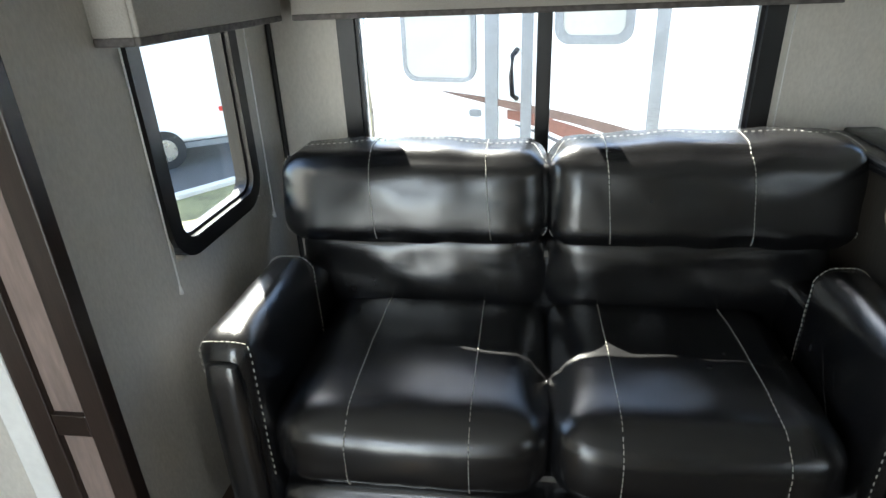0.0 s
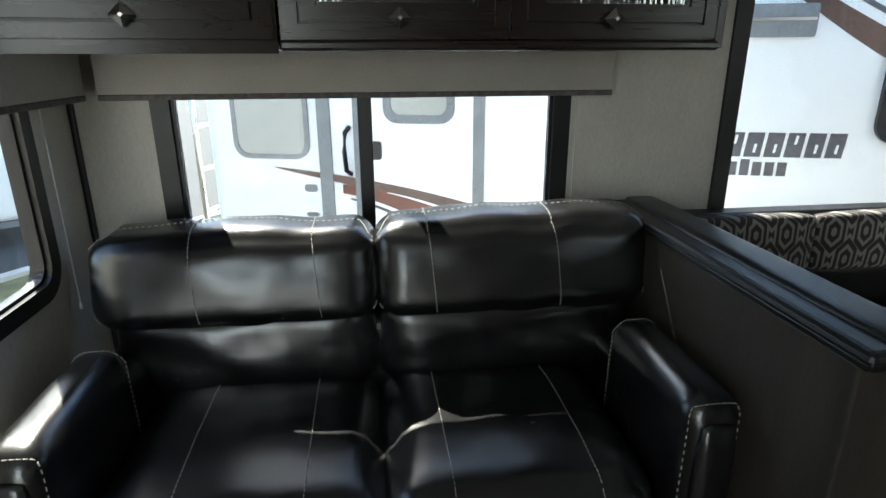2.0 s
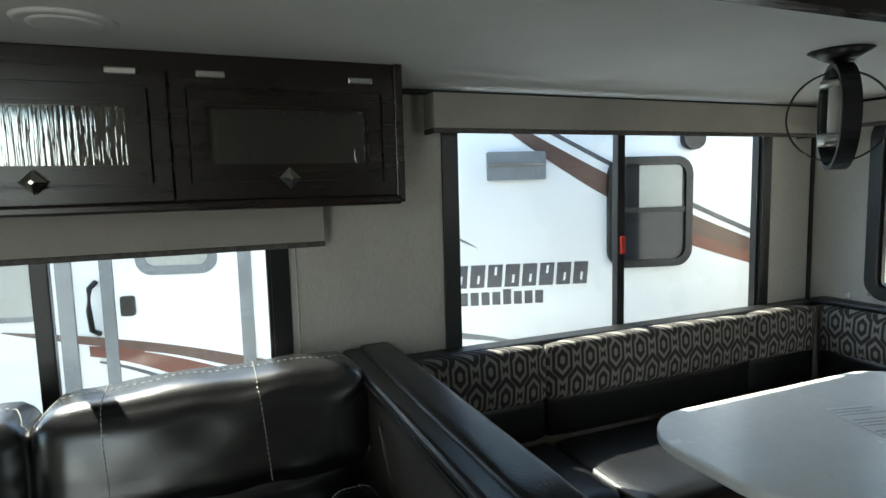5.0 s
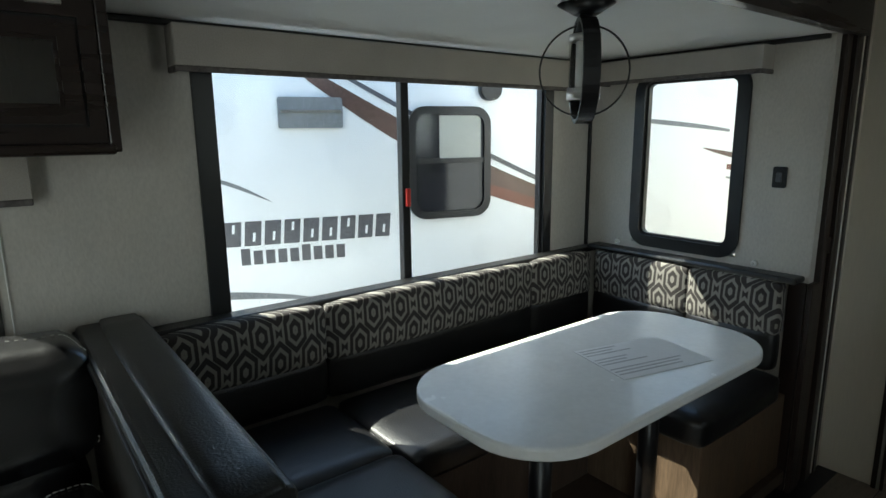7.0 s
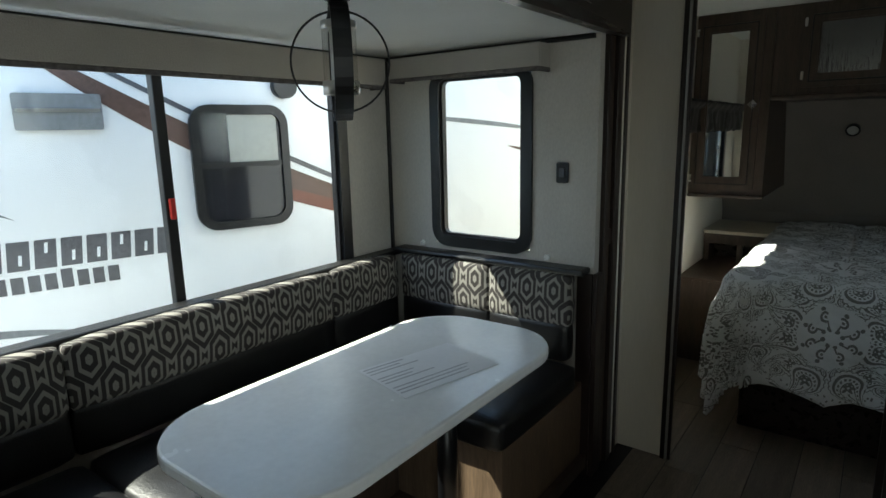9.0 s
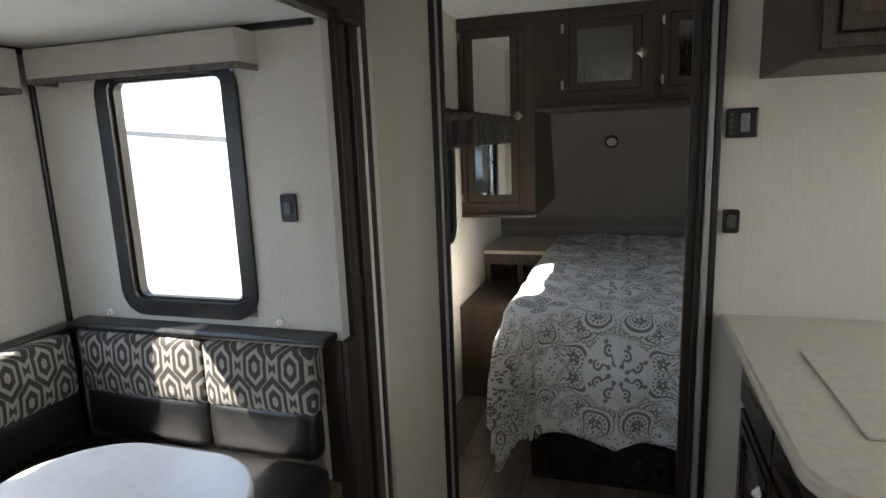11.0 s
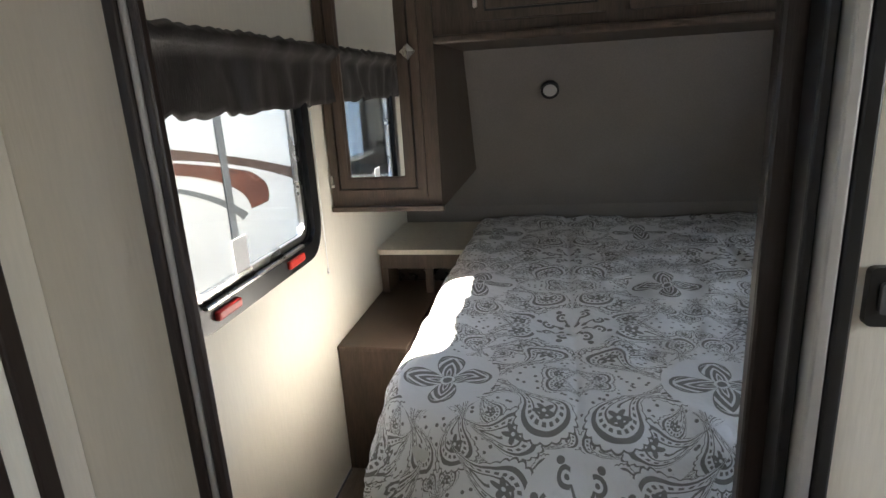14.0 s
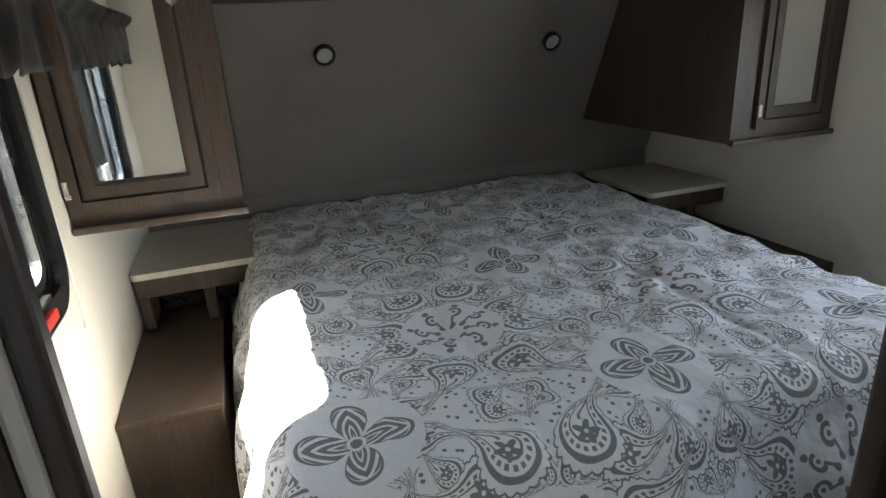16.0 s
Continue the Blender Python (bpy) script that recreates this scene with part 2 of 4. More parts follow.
M_LETTER = material("charcoal_decal", (0.09, 0.09, 0.1), 0.4, vary=0.3)
M_RUST = material("rust_decal", (0.17, 0.062, 0.042), 0.35, vary=0.3, scale=3, stretch=(0.5, 0.5, 4))
M_BROWNDECAL = material("brown_decal", (0.12, 0.07, 0.055), 0.35, vary=0.25, scale=3)
M_SMOKED = material("smoked_panel", (0.02, 0.02, 0.024), 0.12, vary=0.3, scale=3)
M_BLIND = material("pale_blind", (0.4, 0.4, 0.36), 0.6)
M_ASPHALT = material("asphalt", (0.06, 0.06, 0.06), 0.9, vary=0.3, scale=2, bump=0.5, bump_scale=90)
M_GRASS = material("dry_grass", (0.17, 0.16, 0.07), 0.95, vary=0.4, scale=3, bump=0.8, bump_scale=40)
M_CONCRETE = material("kerb_concrete", (0.5, 0.49, 0.45), 0.85, vary=0.15)
M_TYRE = material("tyre_rubber", (0.02, 0.02, 0.02), 0.8)
M_GLASS = glass("window_glass", (0.95, 0.965, 0.97), 0.4)
M_TINT = glass("tinted_window_glass", (0.5, 0.52, 0.53), 0.3)
M_CLEAR = glass("lamp_glass", (0.93, 0.93, 0.92), 0.5)
M_LED = glow("frosted_lens", (0.5, 0.49, 0.47), 0.0)
M_MIRROR = material("mirror", (0.85, 0.86, 0.86), 0.02, 1.0, vary=0.01)

# reeded cabinet glass: dark gloss behind upright flutes
M_REED = material("reeded_glass", (0.012, 0.012, 0.012), 0.07, vary=0.2, spec=1.0, coat=1.0)
M_REED.node_tree.nodes["Principled BSDF"].inputs["Coat IOR"].default_value = 2.0
M_REED.node_tree.nodes["Principled BSDF"].inputs["Coat Roughness"].default_value = 0.03
t = M_REED.node_tree
tc = t.nodes.new("ShaderNodeTexCoord")
mp = t.nodes.new("ShaderNodeMapping")
mp.inputs["Scale"].default_value = (1, 1, 0.06)
nz = t.nodes.new("ShaderNodeTexNoise")
nz.inputs["Scale"].default_value, nz.inputs["Detail"].default_value = 130, 2
bp = t.nodes.new("ShaderNodeBump")
bp.inputs["Strength"].default_value, bp.inputs["Distance"].default_value = 0.5, 0.002
t.links.new(tc.outputs["Object"], mp.inputs["Vector"])
t.links.new(mp.outputs[0], nz.inputs["Vector"])
t.links.new(nz.outputs[0], bp.inputs["Height"])
t.links.new(bp.outputs[0], t.nodes["Principled BSDF"].inputs["Normal"])
t.links.new(bp.outputs[0], t.nodes["Principled BSDF"].inputs["Coat Normal"])

# woven fabric with nested upright hexagons
M_HEX = material("hexagon_fabric", (0.03, 0.027, 0.025), 0.85, bump=0.3, bump_scale=260)
t = M_HEX.node_tree
tc = t.nodes.new("ShaderNodeTexCoord")
sp = t.nodes.new("ShaderNodeSeparateXYZ")
t.links.new(tc.outputs["Object"], sp.inputs[0])
along = math_node(t, "ADD", sp.outputs[0], sp.outputs[1])
a = math_node(t, "DIVIDE", along, 0.112)
zz = math_node(t, "DIVIDE", sp.outputs[2], 0.20)


def hexagon(shift):
    p = math_node(t, "ABSOLUTE", math_node(t, "SUBTRACT", math_node(t, "FRACT", math_node(t, "ADD", a, shift)), 0.5))
    q = math_node(t, "ABSOLUTE", math_node(t, "SUBTRACT", math_node(t, "FRACT", math_node(t, "ADD", zz, shift + 0.12)), 0.5))
    return math_node(t, "MAXIMUM", p, math_node(t, "MULTIPLY_ADD", p, 0.52, math_node(t, "MULTIPLY", q, 0.86)))


hx = math_node(t, "MINIMUM", hexagon(0.0), hexagon(0.5))
wave = math_node(t, "SINE", math_node(t, "MULTIPLY", hx, 38.0))
line = math_node(t, "MULTIPLY_ADD", wave, 2.5, -0.1)
line.node.use_clamp = True
mixc = t.nodes.new("ShaderNodeMix")
mixc.data_type = "RGBA"
mixc.inputs["A"].default_value = (0.035, 0.03, 0.028, 1)
mixc.inputs["B"].default_value = (0.25, 0.237, 0.21, 1)
t.links.new(line, mixc.inputs["Factor"])
t.links.new(mixc.outputs["Result"], t.nodes["Principled BSDF"].inputs["Base Color"])

# white comforter printed with grey paisley medallions
M_PAISLEY = material("paisley_cotton", (0.7, 0.7, 0.7), 0.85, bump=0.9, bump_scale=16)
t = M_PAISLEY.node_tree
tc = t.nodes.new("ShaderNodeTexCoord")


def vector_node(op, p, q):
    n = t.nodes.new("ShaderNodeVectorMath")
    n.operation = op
    for i, v in enumerate((p, q)):
        if isinstance(v, tuple):
            n.inputs[i].default_value = v
        else:
            t.links.new(v, n.inputs[i])
    return n.outputs[0]


def op(kind, *v):
    return math_node(t, kind, *v)


def between(q, lo, hi):
    return op("MULTIPLY", op("GREATER_THAN", q, lo), op("LESS_THAN", q, hi))


def both(*v):
    out = v[0]
    for q in v[1:]:
        out = op("MULTIPLY", out, q)
    return out


def either(*v):
    out = v[0]
    for q in v[1:]:
        out = op("MAXIMUM", out, q)
    return out


# the print repeats, mirrored about both seams of a panel
HALF_U, HALF_V = 0.385, 0.355
warp = t.nodes.new("ShaderNodeTexNoise")
warp.inputs["Scale"].default_value = 7.0
t.links.new(tc.outputs["UV"], warp.inputs["Vector"])
shift = vector_node("MULTIPLY", vector_node("SUBTRACT", warp.outputs["Color"], (0.5, 0.5, 0.5)), (0.02, 0.02, 0.0))
flat = t.nodes.new("ShaderNodeSeparateXYZ")
t.links.new(vector_node("MULTIPLY", vector_node("ADD", tc.outputs["UV"], shift), (1.0, 1.0, 0.0)), flat.inputs[0])
PU = op("PINGPONG", op("SUBTRACT", flat.outputs[0], 4.18), HALF_U)
PV = op("PINGPONG", op("SUBTRACT", flat.outputs[1], 0.05), HALF_V)


def local(cu, cv, size, turn):
    """Coordinates about a motif's middle, turned and scaled."""
    c, q = math.cos(radians(turn)) / size, math.sin(radians(turn)) / size
    u, v = op("SUBTRACT", PU, cu), op("SUBTRACT", PV, cv)
    return op("MULTIPLY_ADD", u, c, op("MULTIPLY", v, q)), op("MULTIPLY_ADD", u, -q, op("MULTIPLY", v, c))


def paisley(cu, cv, size, turn, flip=1.0):
    """A curled drop: rim, scalloped edge, bead row, inner drop and blossom; and how far out a point lies."""
    x, y = local(cu, cv, size, turn)
    hook = op("POWER", op("MAXIMUM", op("ADD", y, 0.25), 0.0), 2.0)
    bent = op("MULTIPLY_ADD", x, flip, op("MULTIPLY_ADD", hook, -0.85, 0.12))
    wide = op("MAXIMUM", op("MULTIPLY_ADD", y, -0.5, 0.46), 0.07)
    u, v = op("DIVIDE", bent, wide), op("DIVIDE", y, 0.95)
    d = op("SQRT", op("ADD", op("MULTIPLY", u, u), op("MULTIPLY", v, v)))
    ang = op("ARCTAN2", v, u)
    scal = op("MULTIPLY_ADD", op("ABSOLUTE", op("SINE", op("MULTIPLY", ang, 13.0))), -0.07, d)
    beads = both(between(d, 0.61, 0.72), op("GREATER_THAN", op("SINE", op("MULTIPLY", ang, 20.0)), -0.1))
    bx, by = op("ADD", bent, -0.03), op("ADD", y, 0.27)
    e = op("SQRT", op("ADD", op("MULTIPLY", bx, bx), op("MULTIPLY", by, by)))
    five = op("MULTIPLY_ADD", op("COSINE", op("MULTIPLY", op("ARCTAN2", by, bx), 5.0)), 0.08, 0.2)
    blossom = both(op("LESS_THAN", e, five), op("GREATER_THAN", e, 0.05))
    curl = both(between(op("MULTIPLY_ADD", op("SINE", op("MULTIPLY", y, 13.0)), 0.1, op("DIVIDE", bent, wide)), -0.07, 0.09), between(y, 0.02, 0.6))
    return either(between(d, 0.80, 0.93), between(scal, 1.03, 1.08), beads, between(d, 0.46, 0.53), blossom, curl), d


def rosette(cu, cv, size, petals, leafy):
    """Curls or leaves about one point."""
    x, y = local(cu, cv, size, 0)
    r = op("SQRT", op("ADD", op("MULTIPLY", x, x), op("MULTIPLY", y, y)))
    ang = op("ARCTAN2", y, x)
    if leafy:
        blade = op("MULTIPLY", op("POWER", op("ABSOLUTE", op("COSINE", op("MULTIPLY", ang, petals / 2))), 0.75), 0.98)
        vein = op("GREATER_THAN", op("SINE", op("MULTIPLY_ADD", r, 26.0, op("MULTIPLY", op("ABSOLUTE", op("SINE", op("MULTIPLY", ang, petals / 2))), 12.0))), -0.35)
        return either(both(op("LESS_THAN", r, op("MULTIPLY", blade, 0.9)), vein, op("GREATER_THAN", r, 0.16)), between(op("SUBTRACT", r, blade), -0.07, 0.0), op("LESS_THAN", r, 0.1)), r
    across = op("MULTIPLY", op("SUBTRACT", op("FRACT", op("MULTIPLY", ang, petals / 6.28319)), 0.5), op("MULTIPLY", r, 6.28319 / petals))

    def spot(at):
        out = op("SUBTRACT", r, at)
        return op("SQRT", op("ADD", op("MULTIPLY", out, out), op("MULTIPLY", across, across)))

    curls = both(between(spot(0.66), 0.1, 0.18), op("GREATER_THAN", op("MULTIPLY_ADD", across, 2.0, op("SUBTRACT", r, 0.66)), -0.12))
    stems = both(op("LESS_THAN", op("ABSOLUTE", op("ADD", across, 0.02)), 0.028), between(r, 0.3, 0.56))
    dots = either(op("LESS_THAN", spot(0.93), 0.075), op("LESS_THAN", spot(0.3), 0.07), op("LESS_THAN", spot(0.66), 0.045))
    return either(curls, stems, dots), r


ink, away = None, None
for piece in (rosette(0.0, 0.0, 0.13, 8, False), rosette(HALF_U, HALF_V, 0.13, 4, True), paisley(0.262, 0.098, 0.108, -88, -1.0), paisley(0.052, 0.215, 0.108, 4),
              paisley(0.168, 0.185, 0.092, 25), paisley(0.335, 0.20, 0.08, 195), paisley(0.165, 0.305, 0.078, -70), paisley(0.055, 0.335, 0.045, 80),
              paisley(0.352, 0.035, 0.058, 175), paisley(0.155, 0.045, 0.048, 60), paisley(0.258, 0.295, 0.058, 140), paisley(0.085, 0.105, 0.05, 35), paisley(0.235, 0.225, 0.05, -30), paisley(0.11, 0.255, 0.04, 200)):
    inside = both(piece[0], op("GREATER_THAN", away, 1.12)) if away else piece[0]
    ink = op("MAXIMUM", ink, inside) if ink else inside
    away = op("MINIMUM", away, piece[1]) if away else piece[1]
fill = t.nodes.new("ShaderNodeTexVoronoi")
fill.voronoi_dimensions = "2D"
fill.inputs["Scale"].default_value = 34.0
t.links.new(tc.outputs["UV"], fill.inputs["Vector"])
ink = op("MAXIMUM", ink, both(op("GREATER_THAN", away, 1.25), op("LESS_THAN", fill.outputs["Distance"], 0.16)))
mixc = t.nodes.new("ShaderNodeMix")
mixc.data_type = "RGBA"
mixc.inputs["A"].default_value = (0.86, 0.865, 0.87, 1)
mixc.inputs["B"].default_value = (0.25, 0.247, 0.235, 1)
t.links.new(ink, mixc.inputs["Factor"])
t.links.new(mixc.outputs["Result"], t.nodes["Principled BSDF"].inputs["Base Color"])

# ---- large structure (plan units) ----
FLOOR, CEIL = -0.1, 2.2
BACK, ENDW, REARW = 2.09, 3.52, -0.9
SIDE, FAR, NOSE, TAIL = 1.0, -1.8, 6.62, -2.4
HEAD = 6.44  # head end of the bed
SC = 1.885  # ceiling of the slide-out
W1 = (-0.63, 0.72, 0.80, 1.56)
W2 = (1.42, 0.79, 3.19, 1.985)
W3 = (1.23, 0.935, 1.785, 1.80)
WL = (1.285, 0.775, 1.81, 1.47)
WB = (4.30, 0.925, 5.165, 1.66)
WF = (4.05, 0.93, 4.85, 1.63)
WK = (2.86, 1.2, 3.36, 2.15)
DOOR = (-1.38, FLOOR, -0.52, 2.16)

structure("slide_floor", box(REARW, 0.92, -0.06, ENDW, BACK, 0.0), M_BROWN, "dark wood-look floor of the slide-out", "floor")
structure("wall_north", wall_boxes(on_y(BACK), REARW - 0.05, ENDW + 0.05, -0.1, 2.0, 0, 0.045, [W1, W2]), M_WALL, "taupe linen-textured wallboard with two wide windows", "wall")
structure("wall_north_skin", wall_boxes(on_y(BACK), REARW - 0.08, ENDW + 0.08, -0.2, 2.02, 0.047, 0.07, [W1, W2]), M_SKIN, "white outer skin of the slide-out", "wall")
structure("wall_slide_front", wall_boxes(on_x(ENDW), 0.912, BACK - 0.002, -0.1, 2.0, 0, 0.05, [W3]), M_WALL, "taupe linen-textured end wall of the slide-out", "wall")
structure("wall_slide_rear", wall_boxes(on_x(REARW), 0.93, BACK - 0.002, -0.1, 2.0, -0.05, 0, [WL]), M_WALL, "taupe linen-textured end wall beside the sofa", "wall")
structure("ceiling_slide", box(REARW - 0.05, 0.907, SC, ENDW + 0.05, BACK - 0.002, SC + 0.06), M_CEIL, "smooth off-white ceiling of the slide-out", "ceiling")
structure("ceiling", box(TAIL, FAR, CEIL, NOSE, SIDE + 0.03, CEIL + 0.05), M_CEIL, "smooth off-white ceiling board", "ceiling")
structure("wall_header", box(TAIL, 0.86, SC - 0.002, 3.70, 0.905, CEIL), M_DARK, "dark wood header above the slide-out opening", "wall")
structure("wall_side_bedroom", wall_boxes(on_y(SIDE), 3.60, NOSE, FLOOR, CEIL, 0, 0.05, [WB]), M_CREAM, "cream textured bedroom side wall with a window", "wall")
structure("wall_side_rear", box(TAIL, 0.96, FLOOR, -1.16, 1.01, CEIL), M_WALL, "grey wallboard beside the slide-out", "wall")
structure("wall_far", wall_boxes(on_y(FAR), TAIL, NOSE, FLOOR, CEIL, -0.05, 0, [DOOR, WK, WF]), M_CREAM, "cream textured wall on the entry side", "wall")


def nose_x(z):
    """Where the leaning front wall stands at that height."""
    return 6.19 - (max(z, 0.8) - 1.457) * 0.5


def nose(a, b, c):
    """A point on the leaning wall: a across, b about the height, c out of the room."""
    z = 1.455 + (b - 1.455) * 0.894
    return Vector((nose_x(z) + 0.894 * c, a, z + 0.447 * c))


def along_nose(x0, z0, z1):
    """A cabinet's outline in x and z, its rear following the leaning wall."""
    return [(x0, z0), (nose_x(z0) - 0.003, z0), (nose_x(z1) - 0.003, z1), (x0, z1)]


structure("wall_nose", slab([(nose_x(0), FLOOR), (nose_x(0), 0.8), (nose_x(CEIL), CEIL), (nose_x(CEIL) + 0.05, CEIL), (nose_x(0) + 0.05, 0.82), (nose_x(0) + 0.05, FLOOR)], on_y(FAR), 0.0, SIDE - FAR), M_HEAD, "taupe padded wall leaning over the bed head", "wall")
structure("wall_front", box(NOSE, FAR, FLOOR, NOSE + 0.05, SIDE, CEIL), M_SKIN, "white outer front wall", "wall")
# unseen wall, added to keep the door's daylight off the bedroom partition
structure("wall_return", box(0.45, FAR, FLOOR, 0.49, -1.0, CEIL), M_CREAM, "unseen cream wall added to block the door's daylight", "wall")
structure("wall_tail", box(TAIL - 0.05, FAR, FLOOR, TAIL, SIDE, CEIL), M_CREAM, "cream textured rear wall", "wall")
structure("wall_partition_left", box(3.868, 0.678, FLOOR, 3.908, 0.998, CEIL), M_CREAM, "cream textured bedroom partition panel", "wall")
structure("wall_partition_right", box(3.89, FAR, FLOOR, 3.93, -0.237, CEIL), M_CREAM, "cream textured bedroom partition panel", "wall")

# jambs of the bedroom doorway
for nm, strips in (("door_jamb_left", ((0.648, 0.660, M_SATIN, 3.85, 3.868), (0.660, 0.680, M_POST, 3.846, 3.866), (0.633, 0.648, M_POST, 3.852, 3.87))),
                   ("door_jamb_right", ((-0.228, -0.210, M_SATIN, 3.872, 3.93), (-0.249, -0.228, M_BLACK, 3.87, 3.888), (-0.209, -0.193, M_BLACK, 3.90, 3.95)))):
    j = thing(nm, (3.88, strips[0][0], FLOOR), "dark doorway jamb with a silver edge strip", "door jamb")
    j["kind"] = "structure"
    for y0, y1, m, x0, x1 in strips:
        part("strip", box(x0, y0, FLOOR, x1, y1, CEIL, 0.004), m, j)
sd = thing("sliding_door", (3.98, -0.3, FLOOR), "dark sliding door standing open behind the partition", "door")
part("door_panel", box(3.955, -0.9, FLOOR + 0.01, 3.985, -0.165, CEIL - 0.03, 0.006), M_POST, sd)

# pilasters at both ends of the slide-out
pr = thing("slide_trim_front", (3.65, 0.95, FLOOR), "dark wood slide-out trim with taupe insets", "trim")
pr["kind"] = "structure"
part("lower_panel", box(3.505, 0.914, FLOOR, 3.517, 0.985, 0.874, 0.002), M_POST, pr)
part("lower_post", box(3.503, 0.888, FLOOR, 3.571, 0.910, 0.876, 0.003), M_POST, pr)
part("post", box(3.572, 0.89, FLOOR, 3.605, 0.93, 1.93, 0.004), M_POST, pr)
part("inset", box(3.605, 0.905, FLOOR, 3.665, 0.94, 1.93), M_BROWN, pr, "brown wood inset")
part("cross_rail", box(3.605, 0.895, 0.99, 3.665, 0.905, 1.06, 0.003), M_POST, pr)
part("post", box(3.665, 0.885, FLOOR, 3.725, 0.94, 1.93, 0.004), M_POST, pr)
part("edge_strip", box(3.725, 0.893, FLOOR, 3.768, 0.94, CEIL, 0.003), M_CREAM, pr, "cream edge strip")
part("corner_bead", box(3.768, 0.887, FLOOR, 3.802, 0.93, CEIL, 0.004), M_POST, pr, "dark brown corner strip")
part("return_panel", box(3.802, 0.9, FLOOR, 3.866, 0.94, CEIL), M_CREAM, pr, "cream return panel")
pl = thing("slide_trim_rear", (-0.98, 0.93, FLOOR), "dark wood slide-out trim with taupe insets", "trim")
pl["kind"] = "structure"
part("post", box(-0.945, 0.90, FLOOR, -0.885, 0.94, 1.93, 0.004), M_POST, pl)
part("post", box(-1.09, 0.90, FLOOR, -1.03, 0.94, 1.93, 0.004), M_POST, pl)
part("cross_rail", box(-1.03, 0.902, 0.525, -0.945, 0.94, 0.585, 0.003), M_DARK, pl)
part("inset", box(-1.03, 0.915, FLOOR, -0.945, 0.945, 0.525), M_INSET, pl)
part("inset", box(-1.03, 0.915, 0.585, -0.945, 0.945, 1.93), M_INSET, pl)
part("edge_strip", box(-1.16, 0.90, FLOOR, -1.092, 0.96, 1.93, 0.006), M_WHITE, pl, "white edge strip")

# black corner and ceiling beads of the slide-out
tr = thing("corner_bead", (0, BACK, 0), "thin black corner and ceiling beading", "trim")
tr["kind"] = "structure"
part("bead", box(REARW, BACK - 0.025, SC - 0.02, ENDW, BACK, SC, 0.005), M_BLACK, tr)
part("bead", box(ENDW - 0.022, 0.93, SC - 0.02, ENDW, BACK, SC, 0.005), M_BLACK, tr)
part("bead", box(REARW, 0.93, SC - 0.02, REARW + 0.022, BACK, SC, 0.005), M_BLACK, tr)
part("bead", box(ENDW - 0.018, BACK - 0.018, 0, ENDW, BACK, SC, 0.005), M_BLACK, tr)
part("bead", box(REARW, BACK - 0.018, 0, REARW + 0.018, BACK, SC, 0.005), M_BLACK, tr)


# ---- windows ----
def window(name, f, s, hole, edge, radius, label, mullion=None, pane=None):
    """A framed window; f: its plane, s: the way into the room."""
    a0, z0, a1, z1 = hole
    w = thing(name, f((a0 + a1) / 2, z0, 0), label, "window")
    w["kind"] = "structure"
    part("window_frame", ring(rrect(a0 - 0.012, z0 - 0.012, a1 + 0.012, z1, radius + 0.012), rrect(a0 + edge, z0 + edge, a1 - edge, z1 - edge, max(radius - edge, 0.012)), f, s * 0.014, -s * 0.05), M_BLACK, w)
    part("inner_frame", ring(rrect(a0 + edge * 0.55, z0 + edge * 0.55, a1 - edge * 0.55, z1 - edge * 0.55, max(radius - edge * 0.5, 0.012)), rrect(a0 + edge * 1.25, z0 + edge * 1.25, a1 - edge * 1.25, z1 - edge * 1.25, max(radius - edge * 1.2, 0.012)), f, -s * 0.004, -s * 0.03), M_BLACK, w)
    if mullion:
        m, n = f(mullion[0], z0 + edge, s * 0.004), f(mullion[1], z1 - edge, -s * 0.035)
        part("mullion", box(m.x, m.y, m.z, n.x, n.y, n.z, 0.004), M_BLACK, w)
    p = part("pane", slab(rrect(a0 + edge, z0 + edge, a1 - edge, z1 - edge, max(radius - edge, 0.012)), f, -s * 0.022, -s * 0.026), pane or M_GLASS, w)
    p.visible_shadow = False
    return w


w1 = window("window_1", on_y(BACK), -1, W1, 0.05, 0.03, "wide black-framed slider window behind the sofa", (0.042, 0.092))
w2 = window("window_2", on_y(BACK), -1, W2, 0.05, 0.03, "wide black-framed slider window above the dinette", (2.253, 2.293))
part("latch", box(2.262, BACK - 0.022, 1.20, 2.284, BACK - 0.004, 1.28, 0.004), M_RED, w2, "red plastic latch")
w3 = window("window_3", on_x(ENDW), -1, W3, 0.045, 0.085, "upright black-framed window with rounded corners")
wl = window("window_4", on_x(REARW), 1, WL, 0.04, 0.10, "black-framed window with rounded corners beside the sofa")
wb = window("window_5", on_y(SIDE), -1, WB, 0.05, 0.11, "black-framed bedroom window with rounded corners", pane=M_TINT)
part("sash", ring(rrect(WB[0] + 0.06, WB[1] + 0.06, WB[2] - 0.06, WB[3] - 0.06, 0.07), rrect(WB[0] + 0.085, WB[1] + 0.085, WB[2] - 0.085, WB[3] - 0.085, 0.05), on_y(SIDE), 0.01, 0.032), M_CHROME, wb, "silver inner sash")
part("sill_track", box(WB[0] + 0.1, SIDE - 0.012, WB[1] + 0.045, WB[2] - 0.15, SIDE + 0.008, WB[1] + 0.06, 0.003), M_CHROME, wb)
for x in (4.42, 4.86):
    part("latch", box(x, SIDE - 0.028, WB[1] + 0.012, x + 0.12, SIDE - 0.01, WB[1] + 0.04, 0.006), M_RED, wb, "red plastic release handle")
part("label", box(4.60, SIDE + 0.014, 1.0, 4.68, SIDE + 0.018, 1.11, 0.002), M_PAPER, wb, "white paper label stuck on the glass")
